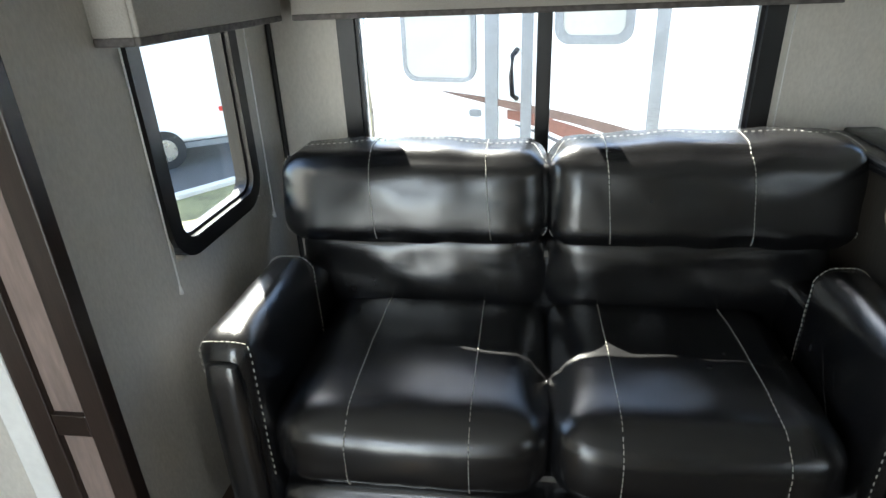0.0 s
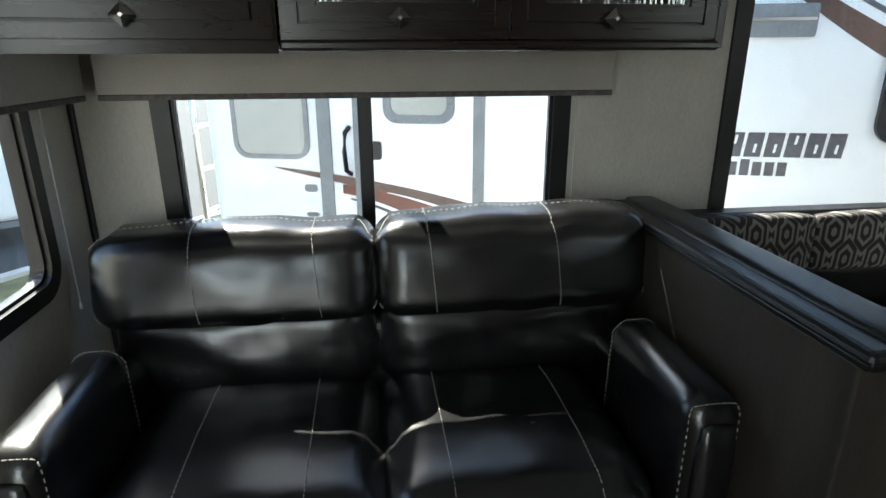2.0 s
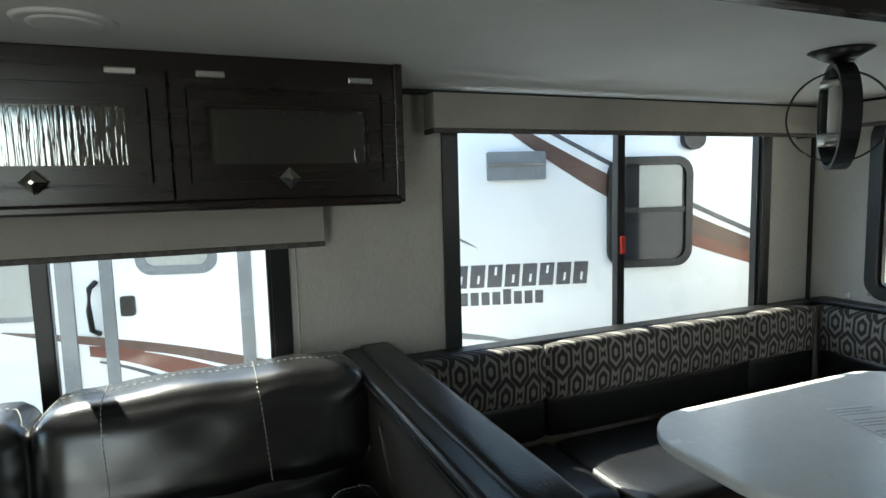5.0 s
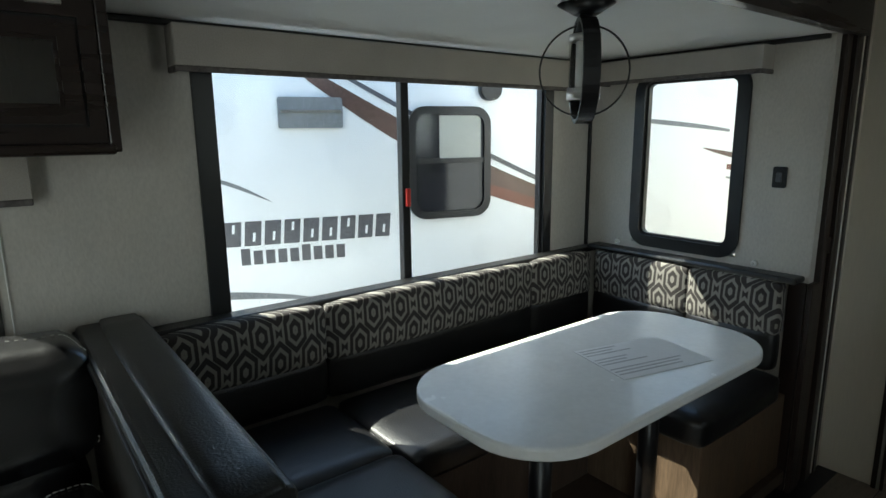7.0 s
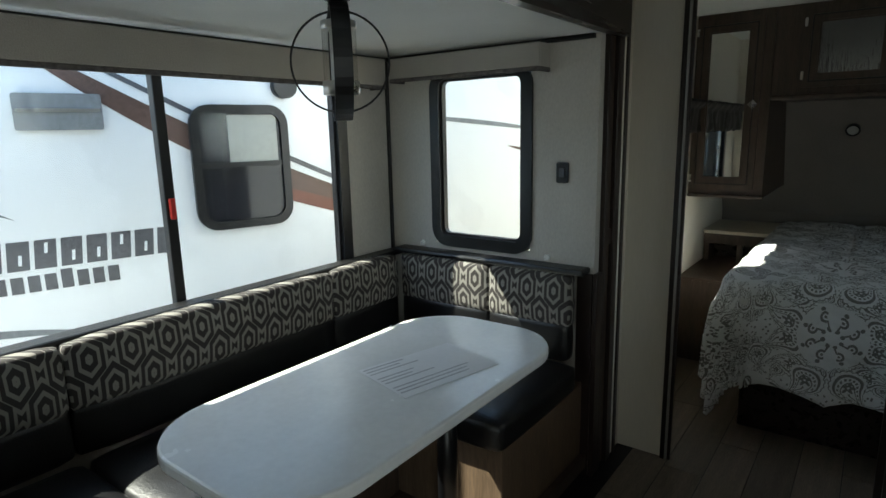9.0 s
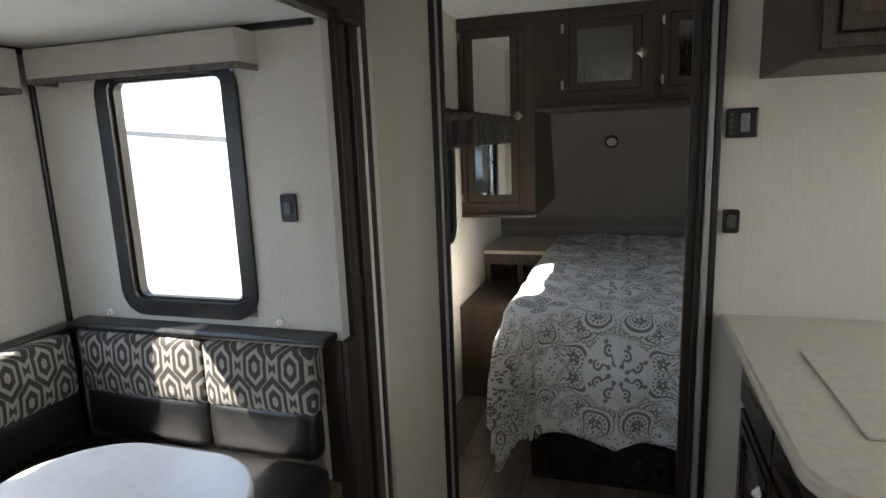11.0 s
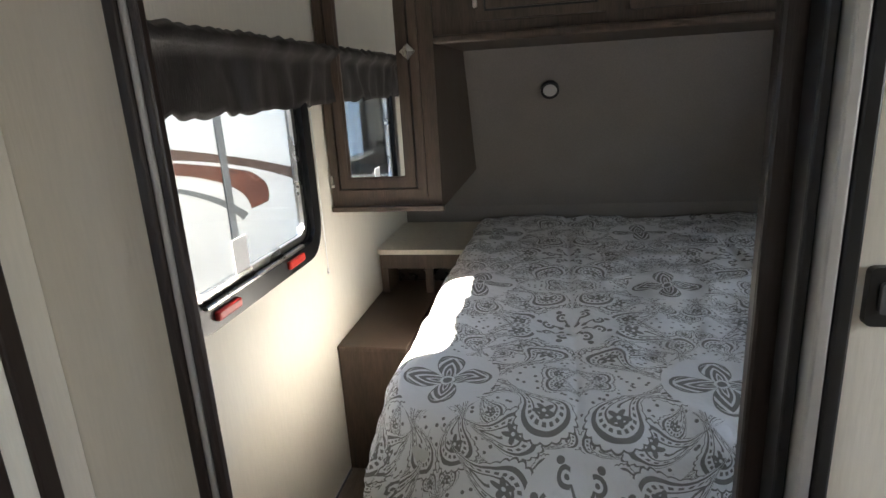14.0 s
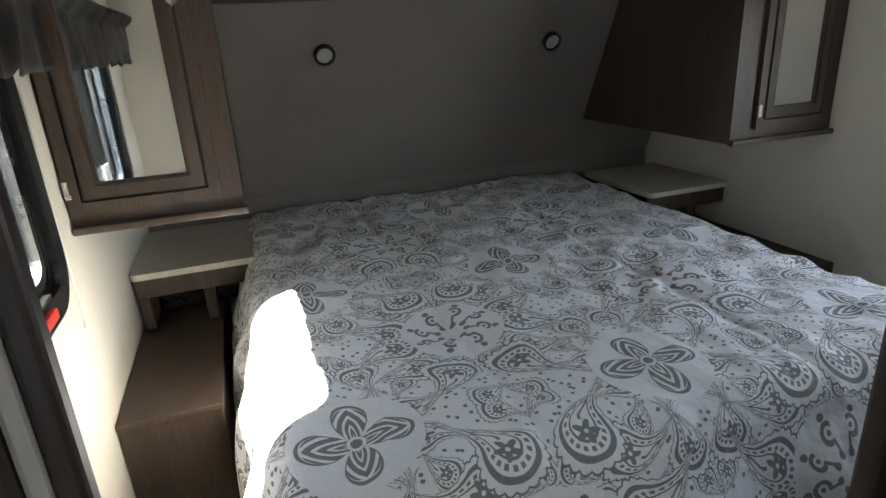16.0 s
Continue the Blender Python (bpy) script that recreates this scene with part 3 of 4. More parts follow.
wk = window("window_6", on_y(FAR), 1, WK, 0.04, 0.05, "black-framed kitchen window")
# assumed window, never in view, that houses the bedroom's fill lamp
wf = window("added_window", on_y(FAR), 1, WF, 0.04, 0.05, "unseen black-framed window added for the bedroom fill lamp")



# ---- valances ----
def valance(name, lo, hi, wallside, label):
    v = thing(name, (lo[0], lo[1], lo[2]), label, "valance", "window valances")
    k = 0.014
    if wallside == "y":
        boards = ((lo[0], lo[1], hi[0], lo[1] + k), (lo[0], lo[1] + k, lo[0] + k, hi[1]), (hi[0] - k, lo[1] + k, hi[0], hi[1]))
    elif wallside == "+x":
        boards = ((lo[0], lo[1], lo[0] + k, hi[1]), (lo[0] + k, lo[1], hi[0], lo[1] + k), (lo[0] + k, hi[1] - k, hi[0], hi[1]))
    else:
        boards = ((hi[0] - k, lo[1], hi[0], hi[1]), (lo[0], lo[1], hi[0] - k, lo[1] + k), (lo[0], hi[1] - k, hi[0] - k, hi[1]))
    for n, (x0, y0, x1, y1) in enumerate(boards):
        b = part("front_board" if n == 0 else "end_board", box(x0, y0, lo[2], x1, y1, hi[2], 0.005, 3), M_FABRIC, v)
        part("braid", box(x0, y0, lo[2] - 0.018, x1, y1, lo[2] + 0.001, 0.004), M_TRIMCLOTH, b, "dark grey braid along the lower edge")
    return v


valance("valance", (-0.76, 1.98, 1.345), (0.925, BACK - 0.001, 1.474), "y", "taupe fabric window valance above the sofa")
valance("valance", (REARW + 0.001, 1.19, 1.345), (-0.79, 1.975, 1.474), "-x", "taupe fabric window valance beside the sofa")
valance("valance", (1.34, 1.985, 1.735), (3.40, BACK - 0.001, 1.864), "y", "long taupe fabric valance above the dinette window")
valance("valance", (3.41, 1.135, 1.765), (ENDW - 0.001, 1.975, SC - 0.022), "+x", "taupe fabric valance above the upright window")


# ---- overhead cabinets ----
def knob(f, a, z, s, parent):
    """A square nickel knob turned on its corner."""
    b = bmesh.new()
    bmesh.ops.create_cone(b, cap_ends=True, segments=4, radius1=0.03, radius2=0.006, depth=0.018)
    b.transform(Matrix.Translation(f(a, z, s * 0.024)) @ (f(0, 0, s) - f(0, 0, 0)).to_track_quat("Z", "X").to_matrix().to_4x4())
    cylinder(f(a, z, 0), f(a, z, s * 0.016), 0.012, bm=b, n=10)
    return part("knob", b, M_NICKEL, parent, "square nickel knob")


def cabinet_door(f, s, a0, z0, a1, z1, rail, pane_m, parent, knob_at=None, wood=None, hinges="top", stile=None):
    """A framed door: outer frame, a groove with its shade in black colour, a raised inner frame, a bead and the pane.
    """
    wood = wood or M_DARK
    stile = stile or rail

    def inset(k, e=0.0):
        return rrect(a0 + stile * k + e, z0 + rail * k + e, a1 - stile * k - e, z1 - rail * k - e, 0.003, 1)

    d = part("door", ring(inset(0), inset(0.44), f, 0.0, s * 0.018), wood, parent)
    # black where the door is wood: the recess's shade is put into the colour
    part("groove", ring(inset(0.44, -0.001), inset(0.44, 0.009), f, 0.0, s * 0.007), M_BLACK, d, "moulded groove blackened as shade")
    part("inner_frame", ring(inset(0.44, 0.008), inset(1.0), f, 0.0, s * 0.0215), wood, d)
    part("door_bead", ring(inset(1.0, -0.001), inset(1.0, 0.009), f, 0.002, s * 0.015), wood, d)
    part("pane", slab(inset(1.0), f, s * 0.006, s * 0.010), pane_m, d)
    if knob_at:
        knob(lambda a, b, c: f(a, b, c + s * 0.02), knob_at[0], knob_at[1], s, d)
    if hinges == "top":
        for a in (a0 + 0.1, a1 - 0.1):
            h0, h1 = f(a - 0.036, z1 - 0.014, s * 0.012), f(a + 0.036, z1 + 0.004, s * 0.026)
            part("hinge", box(*h0, *h1, 0.004), M_CHROME, d, "silver hinge")
    elif hinges:
        for z in (z0 + 0.07, z1 - 0.07):
            h0, h1 = f(hinges - 0.008, z - 0.025, s * 0.003), f(hinges + 0.008, z + 0.025, s * 0.025)
            part("hinge", box(*h0, *h1, 0.004), M_CHROME, d, "silver hinge")
    return d


oc = thing("overhead_cabinet", (0.48, 1.9, 1.475), "espresso overhead cabinet with two reeded glass doors", "cabinet", "overhead cabinets")
part("body", box(-0.148, 1.675, 1.478, 1.11, BACK - 0.001, SC - 0.001, 0.004), M_DARK, oc)
part("base_rail", box(-0.148, 1.655, 1.472, 1.10, 1.70, 1.50, 0.008), M_DARK, oc)
part("end_panel", box(1.085, 1.66, 1.478, 1.112, BACK - 0.002, SC - 0.002, 0.004), M_DARK, oc)
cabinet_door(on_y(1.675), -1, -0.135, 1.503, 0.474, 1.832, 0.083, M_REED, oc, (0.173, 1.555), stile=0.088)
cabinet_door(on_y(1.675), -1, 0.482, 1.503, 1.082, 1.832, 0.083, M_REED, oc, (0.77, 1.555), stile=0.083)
# the unit in the corner stands a little askew
cu = thing("overhead_cabinet", (-0.5, 1.8, 1.475), "espresso corner overhead cabinet with a reeded glass door", "cabinet", "overhead cabinets")
ASKEW = Matrix.Translation((-0.152, 1.668, 0)) @ Matrix.Rotation(radians(11), 4, "Z")


def askew(a, b, c):
    return ASKEW @ Vector((a, c, b))


part("body", slab([(-0.73, 0.005), (0, 0.005), (0.05, 0.30), (-0.66, 0.30)], lambda a, b, c: ASKEW @ Vector((a, b, c)), 1.478, SC - 0.001), M_DARK, cu)
part("base_rail", slab([(-0.735, -0.015), (0, -0.015), (0, 0.03), (-0.735, 0.03)], lambda a, b, c: ASKEW @ Vector((a, b, c)), 1.466, 1.498), M_DARK, cu)
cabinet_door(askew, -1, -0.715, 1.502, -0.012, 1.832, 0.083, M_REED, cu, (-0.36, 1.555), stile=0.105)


# ---- sofa ----
def leaned(bm, i):
    """Leans a back pillow towards the wall, its crest a little uneven."""
    for v in bm.verts:
        up = max(0.0, v.co.z - 0.66)
        v.co.y += 0.22 * up
        v.co.z += up * (0.035 * noise.noise(Vector((v.co.x * 4, 0, i * 5.0))) + (0.10 * (v.co.x - 0.4) if i else 0.0))
    return bm


so = thing("sofa", (0.08, 1.5, 0.0), "black leather two-seat sofa with pale contrast stitching", "sofa")
part("plinth", box(-0.70, 1.16, 0.0, 0.86, 1.95, 0.24, 0.02), M_LEATHER, so)
part("rear_frame", box(-0.74, 1.74, 0.02, 0.93, 2.0, 0.64, 0.04, 3), M_LEATHER, so)
for x0, x1 in ((-0.775, -0.64), (0.815, 0.955)):
    part("side_panel", box(x0, 1.5, 0.02, x1, 1.95, 0.56, 0.03, 3), M_LEATHER, so)
for i, (x0, x1) in enumerate(((-0.635, 0.08), (0.088, 0.775))):
    lo, hi = (x0, 1.085, 0.20), (x1, 1.80, 0.445)
    seat = part("seat_cushion", pillow(lo, hi, 0.085, 0.022, 16, 0.006, i * 3.1), M_LEATHER, so)
    for k in ((-0.42, 0.45) if i == 0 else (-0.52, 0.55)):
        part("stitching", stitches(lo, hi, 0.085, 0.022, [(k, 0.95, 1), (k, -1, 1), (k, -1, -0.9)], wrinkle=0.006, seed=i * 3.1), M_THREAD, seat, "pale thread stitching")
    lo, hi = (x0 + 0.01, 1.075, 0.03), (x1 - 0.01, 1.20, 0.21)
    part("footrest", pillow(lo, hi, 0.04, 0.012, 10, 0.004, i + 7.0), M_LEATHER, so)
    # back: a lower lumbar roll and an upper pillow
    bx0, bx1 = (x0 - 0.14, x1 - 0.002) if i == 0 else (x0, x1 + 0.208)
    lo, hi = (bx0 + (0.05 if i == 0 else 0), 1.70, 0.40), (bx1 - (0.05 if i else 0), 1.94, 0.71)
    part("lumbar_cushion", pillow(lo, hi, 0.075, 0.02, 14, 0.012, i * 5.0), M_LEATHER, so)
    lo, hi = (bx0, 1.665, 0.655), (bx1, 1.93, 0.957 if i else 0.942)
    up = part("back_cushion", leaned(pillow(lo, hi, 0.07, 0.016, 18, 0.006, i * 2.3), i), M_LEATHER, so)
    for k in ((-0.30, 0.55) if i == 0 else (-0.63, 0.27)):
        part("stitching", leaned(stitches(lo, hi, 0.07, 0.016, [(k, 0.5, 1), (k, -1, 1), (k + 0.05, -1, -1)], wrinkle=0.006, seed=i * 2.3), i), M_THREAD, up, "pale thread stitching")
    e = 0.985
    part("piping", leaned(stitches(lo, hi, 0.07, 0.016, [(-e, -0.7, -0.9), (-e, -0.5, 0.9), (-0.9, 0.0, 1), (0.9, 0.0, 1), (e, -0.5, 0.9), (e, -0.7, -0.9)], 0.011, 0.006, i * 2.3), i), M_THREAD, up, "pale stitched piping")
for x0, x1 in ((-0.785, -0.635), (0.81, 0.96)):
    lo, hi = (x0, 1.085, 0.02), (x1, 1.60, 0.668)
    arm = part("armrest", pillow(lo, hi, 0.055, 0.008, 16, 0.003), M_LEATHER, so)
    part("arm_front", pillow((x0 + 0.028, 1.062, 0.04), (x1 - 0.028, 1.11, 0.61), 0.022, 0.006, 8), M_LEATHER, arm)
    for path in ([(-1, -0.93, -0.4), (-0.97, -0.93, 0.97), (0.97, -0.93, 0.97), (1, -0.93, -0.4)], [(-1, 0.82, 0.0), (-0.97, 0.82, 1), (0.97, 0.82, 1), (1, 0.82, 0.0)]):
        part("stitching", stitches(lo, hi, 0.055, 0.008, path, 0.012, 0.003, width=0.0014), M_THREAD, arm, "pale thread stitching")

# ---- half wall between sofa and dinette ----
hw = thing("half_wall", (1.09, 1.45, 0.0), "brown wood half wall with a padded black cap", "half wall")
part("panel", box(0.995, 0.86, 0.0, 1.15, BACK - 0.001, 0.89, 0.006), M_PANEL, hw)
part("cap", box(0.985, 0.83, 0.885, 1.185, BACK - 0.002, 0.93, 0.018, 3), M_VINYL, hw, "padded black vinyl cap")
part("cap_roll", pillow((1.05, 0.84, 0.91), (1.17, BACK - 0.01, 0.943), 0.018, 0.004, 10), M_VINYL, hw)
part("cap_trim", box(0.978, 0.83, 0.895, 0.988, BACK - 0.003, 0.91, 0.003), M_BLACK, hw)

# ---- dinette ----
di = thing("dinette_bench", (2.3, 1.7, 0.0), "U-shaped dinette bench with black vinyl seats", "bench")
part("base", box(1.16, 0.92, 0.0, 1.74, BACK - 0.002, 0.36, 0.005), M_BROWN, di)
part("base", box(1.74, 1.46, 0.0, 2.80, BACK - 0.002, 0.36, 0.005), M_BROWN, di)
part("base", box(2.80, 0.95, 0.0, ENDW - 0.002, BACK - 0.002, 0.36, 0.005), M_TAN, di, "tan wood end panel")
part("seat_cushion", pillow((1.165, 0.90, 0.355), (1.80, 1.48, 0.485), 0.035, 0.012), M_VINYL, di)
part("seat_cushion", pillow((1.165, 1.485, 0.355), (1.80, 1.95, 0.48), 0.035, 0.012), M_VINYL, di)
part("seat_cushion", pillow((1.81, 1.40, 0.355), (2.74, 1.95, 0.48), 0.035, 0.012), M_VINYL, di)
part("seat_cushion", pillow((2.75, 0.93, 0.355), (3.42, 1.95, 0.485), 0.035, 0.012), M_VINYL, di)


def back_cushion(lo, hi, label):
    c = thing("back_cushion", (lo[0], lo[1], 0.48), label, "cushion", "dinette back cushions")
    part("lower_panel", pillow((lo[0], lo[1], 0.47), (hi[0], hi[1], 0.66), 0.03, 0.006, 10), M_VINYL, c)
    part("patterned_panel", pillow((lo[0], lo[1] - 0.004, 0.635), (hi[0], hi[1], lo[2]), 0.022, 0.006, 10), M_HEX, c, "dark fabric with pale nested hexagons")
    return c


for x0, x1 in ((1.20, 1.795), (1.80, 2.945), (2.95, 3.41)):
    back_cushion((x0, 1.955, 0.868), (x1, 2.06, 0), "black back cushion topped with hexagon-patterned fabric")
for y0, y1 in ((0.985, 1.40), (1.405, 1.95)):
    back_cushion((3.415, y0, 0.875), (3.495, y1, 0), "black back cushion topped with hexagon-patterned fabric")
lg = thing("ledge", (2.3, 2.05, 0.86), "black vinyl ledge above the dinette cushions", "ledge")
part("rear_ledge", box(1.19, 2.005, 0.852, ENDW - 0.001, BACK - 0.002, 0.878, 0.008), M_VINYL, lg)
part("side_ledge", box(3.42, 0.925, 0.878, ENDW - 0.001, 2.0, 0.905, 0.01), M_VINYL, lg)

tb = thing("dinette_table", (2.31, 1.05, 0.0), "pale laminate dinette table with rounded corners on posts", "table")
out = rrect(1.715, 0.765, 2.925, 1.36, 0.19, 10)
out = [(2.315 + (a - 2.315) * (1 + 0.03 * (1 - ((b - 1.05) / 0.29) ** 2)), 1.05 + (b - 1.05) * (1 + 0.05 * (1 - ((a - 2.315) / 0.6) ** 2))) for a, b in out]
b = slab(out, on_z(0.755), 0, 0.036)
bmesh.ops.bevel(b, geom=[e for e in b.edges if abs(e.verts[0].co.z - e.verts[1].co.z) < 1e-5], offset=0.008, segments=2, profile=0.5, affect="EDGES")
part("tabletop", b, M_TABLE, tb)
for x in (2.03, 2.60):
    lgp = part("leg", cylinder((x, 1.05, 0.0), (x, 1.05, 0.757), 0.035), M_BLACK, tb, "black metal post")
    part("foot_plate", cylinder((x, 1.05, 0.0), (x, 1.05, 0.02), 0.09, n=28), M_BLACK, lgp)
pp = thing("paper_sheet", (2.44, 1.02, 0.791), "printed white paper sheet lying on the table", "paper")
PM = Matrix.Translation((2.45, 1.0, 0.7925)) @ Matrix.Rotation(radians(-14), 4, "Z")
part("sheet", moved(box(-0.18, -0.125, 0, 0.18, 0.125, 0.0012), PM), M_PAPER, pp)
b = bmesh.new()
rnd = random.Random(4)
for i in range(11):
    if i % 4 == 3:
        continue
    y = 0.105 - i * 0.02
    box(-0.17, y, 0.0013, -0.17 + rnd.uniform(0.1, 0.3), y + 0.006, 0.0018, bm=b)
part("print", moved(b, PM), M_INK, pp, "lines of grey print")

# ---- pendant lamp over the table ----
la = thing("pendant_lamp", (2.29, 1.15, SC), "black orb pendant lamp with a glass cylinder", "lamp")
LX, LY = 2.29, 1.15
part("canopy", cylinder((LX, LY, SC - 0.03), (LX, LY, SC), 0.035, 0.085, n=32), M_BLACK, la)
part("stem", cylinder((LX, LY, SC - 0.09), (LX, LY, SC - 0.02), 0.034, 0.016, n=16), M_BLACK, la)
b = bmesh.new()
band = [(0.12 * math.sin(6.2832 * i / 40), 0.155 * math.cos(6.2832 * i / 40)) for i in range(40)]
TURNB = Matrix.Translation((LX, LY, SC - 0.19)) @ Matrix.Rotation(radians(50), 4, "Z")
ring(band, [(p * 0.9, q * 0.92) for p, q in band], on_y(0), -0.024, 0.024, b)
part("band", moved(b, TURNB), M_BLACK, la, "wide black oval band")
part("wire_ring", moved(tube([(0.132 * math.sin(6.2832 * i / 48), 0, 0.132 * math.cos(6.2832 * i / 48)) for i in range(48)], 0.0032, True, 6), Matrix.Translation((LX, LY, SC - 0.19)) @ Matrix.Rotation(radians(-48), 4, "Z")), M_BLACK, la, "thin black wire ring")
part("glass_cylinder", cylinder((LX, LY, SC - 0.27), (LX, LY, SC - 0.10), 0.046, cap=False, n=32), M_CLEAR, la, "clear glass cylinder")
part("socket", cylinder((LX, LY, SC - 0.105), (LX, LY, SC - 0.085), 0.048, n=32), M_CHROME, la)
part("candle", cylinder((LX, LY, SC - 0.265), (LX, LY, SC - 0.105), 0.026, n=24), M_WHITE, la, "white candle sleeve")
part("base_cap", cylinder((LX, LY, SC - 0.275), (LX, LY, SC - 0.24), 0.05, n=32), M_CHROME, la)

pk = thing("ceiling_light", (0.3, 1.45, SC), "round flush ceiling light, switched off", "ceiling light")
part("rim", cylinder((0.3, 1.45, SC - 0.007), (0.3, 1.45, SC), 0.09, 0.1, n=36), M_CEIL, pk)
part("diffuser", cylinder((0.3, 1.45, SC - 0.010), (0.3, 1.45, SC - 0.005), 0.06, 0.08, n=36), M_CEIL, pk)


# ---- switches ----
def wall_switch(name, f, s, a0, z0, a1, z1, label, category="switch"):
    w = thing(name, f((a0 + a1) / 2, z0, 0), label, category)
    part("plate", slab(rrect(a0, z0, a1, z1, 0.008, 3), f, 0.0, s * 0.012), M_BLACK, w)
    c, d = (a0 + a1) / 2, (z0 + z1) / 2
    part("rocker", slab(rrect(c - 0.012, d - 0.02, c + 0.012, d + 0.02, 0.004, 2), f, s * 0.012, s * 0.018), M_LETTER, w)
    return w


wall_switch("wall_switch", on_x(ENDW), -1, 1.04, 1.27, 1.095, 1.36, "black switch plate on the end wall")
wall_switch("wall_switch", on_x(3.89), -1, -0.313, 1.187, -0.265, 1.263, "black switch plate beside the bedroom doorway")
th = thing("thermostat", (3.89, -0.31, 1.48), "black wall thermostat with a grey display", "thermostat")
part("housing", box(3.866, -0.349, 1.484, 3.89, -0.260, 1.573, 0.006), M_BLACK, th)
part("display", box(3.862, -0.324, 1.502, 3.868, -0.298, 1.556, 0.002), M_GREY, th, "grey display")
for k in range(4):
    part("button", box(3.862, -0.278, 1.495 + k * 0.018, 3.868, -0.266, 1.505 + k * 0.018, 0.002), M_LETTER, th)

for y in (1.14, 1.87):
    sc = thing("wall_hook", (ENDW, y, 0.925), "small clear plastic hook under the window", "hook", "wall hooks")
    part("hook_base", cylinder((ENDW - 0.012, y, 0.925), (ENDW, y, 0.925), 0.012, 0.015, n=14), M_WHITE, sc)
    part("hook_arm", tube([(ENDW - 0.01, y, 0.925), (ENDW - 0.022, y, 0.917), (ENDW - 0.024, y, 0.93)], 0.004), M_WHITE, sc)

# ---- kitchen ----
kc = thing("kitchen_cabinet", (3.4, -0.9, FLOOR), "dark wood kitchen base cabinet", "cabinet")
part("body", box(2.95, FAR + 0.002, FLOOR + 0.08, 3.885, -0.36, 0.885, 0.005), M_DARK, kc)
part("toe_kick", box(2.99, FAR + 0.002, FLOOR, 3.88, -0.41, FLOOR + 0.08), M_BLACK, kc)
for x0, x1 in ((2.98, 3.40), (3.415, 3.84)):
    cabinet_door(on_y(-0.36), 1, x0, 0.02, x1, 0.62, 0.06, M_DARK, kc, (x0 + 0.04 if x0 > 3.2 else x1 - 0.04, 0.55), hinges=None)
    part("drawer", box(x0, -0.36, 0.65, x1, -0.338, 0.85, 0.004), M_DARK, kc)
ct = thing("worktop", (3.4, -0.9, 0.885), "cream solid-surface kitchen worktop with a rounded corner", "worktop")
o = [(3.888, FAR + 0.002), (3.888, -0.275), (2.98, -0.275)]
o += [(2.98 - 0.13 * math.sin(radians(k)), -0.405 + 0.13 * math.cos(radians(k))) for k in range(15, 91, 15)] + [(2.85, FAR + 0.002)]
b = slab(o, on_z(0.885), 0, 0.037)
bmesh.ops.bevel(b, geom=[e for e in b.edges if abs(e.verts[0].co.z - e.verts[1].co.z) < 1e-5], offset=0.01, segments=2, profile=0.5, affect="EDGES")
part("slab", b, M_COUNTER, ct)

uc = thing("kitchen_wall_cabinet", (3.6, -1.0, 1.655), "brown wood kitchen wall cabinet", "cabinet")
part("body", box(3.38, FAR + 0.002, 1.655, 3.888, -0.345, CEIL - 0.002, 0.005), M_BROWN, uc)
for y0, y1 in ((-0.80, -0.365), (-1.25, -0.82)):
    cabinet_door(on_x(3.38), -1, y0, 1.675, y1, 2.17, 0.06, M_TAN, uc, (y0 + 0.03, 1.80), M_BROWN, None)
part("sink_cover", box(3.08, -0.80, 0.9215, 3.55, -0.42, 0.929, 0.003), M_COUNTER, ct)
# ---- bedroom ----
bc = thing("wardrobe_cabinet", (5.7, 0.77, 1.03), "brown hanging bedroom cabinet with a mirror door", "cabinet", "bedroom cabinets")
part("body", slab(along_nose(5.352, 1.035, CEIL - 0.002), on_y(0.545), 0.0, SIDE - 0.547), M_BROWN, bc)
part("base_rail", box(5.325, 0.535, 1.03, 5.36, SIDE - 0.003, 1.052, 0.005), M_BROWN, bc)
cabinet_door(on_x(5.352), -1, 0.60, 1.085, 0.99, 2.16, 0.075, M_MIRROR, bc, (0.637, 1.628), M_BROWN, 0.985)
bc2 = thing("wardrobe_cabinet", (5.7, -1.5, 1.03), "brown hanging bedroom cabinet with a mirror door", "cabinet", "bedroom cabinets")
part("body", slab(along_nose(5.352, 1.035, CEIL - 0.002), on_y(FAR + 0.002), 0.0, -1.277 - FAR), M_BROWN, bc2)
part("base_rail", box(5.325, FAR + 0.003, 1.03, 5.36, -1.27, 1.052, 0.005), M_BROWN, bc2)
cabinet_door(on_x(5.352), -1, -1.75, 1.085, -1.38, 2.16, 0.075, M_MIRROR, bc2, (-1.42, 1.628), M_BROWN, -1.39)
ov = thing("overhead_cabinet", (5.75, -0.37, 1.65), "brown overhead cabinet above the bed with reeded glass doors", "cabinet", "bedroom cabinets")
part("body", slab(along_nose(5.36, 1.655, CEIL - 0.002), on_y(-1.273), 0.0, 1.816), M_BROWN, ov)
part("base_rail", box(5.315, -1.272, 1.645, 5.37, 0.54, 1.675, 0.012, 3), M_BROWN, ov)
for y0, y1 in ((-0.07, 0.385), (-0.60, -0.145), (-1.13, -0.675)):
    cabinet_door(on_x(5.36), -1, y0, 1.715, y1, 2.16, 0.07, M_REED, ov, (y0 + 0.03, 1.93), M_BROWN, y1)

ns = thing("nightstand", (5.7, 0.85, FLOOR), "brown wood bedside box beneath the window", "nightstand")
part("body", box(5.225, 0.705, FLOOR, HEAD - 0.002, SIDE - 0.002, 0.47, 0.004), M_BROWN, ns)
part("top", box(5.215, 0.70, 0.47, HEAD - 0.002, SIDE - 0.003, 0.49, 0.004), M_BROWN, ns)


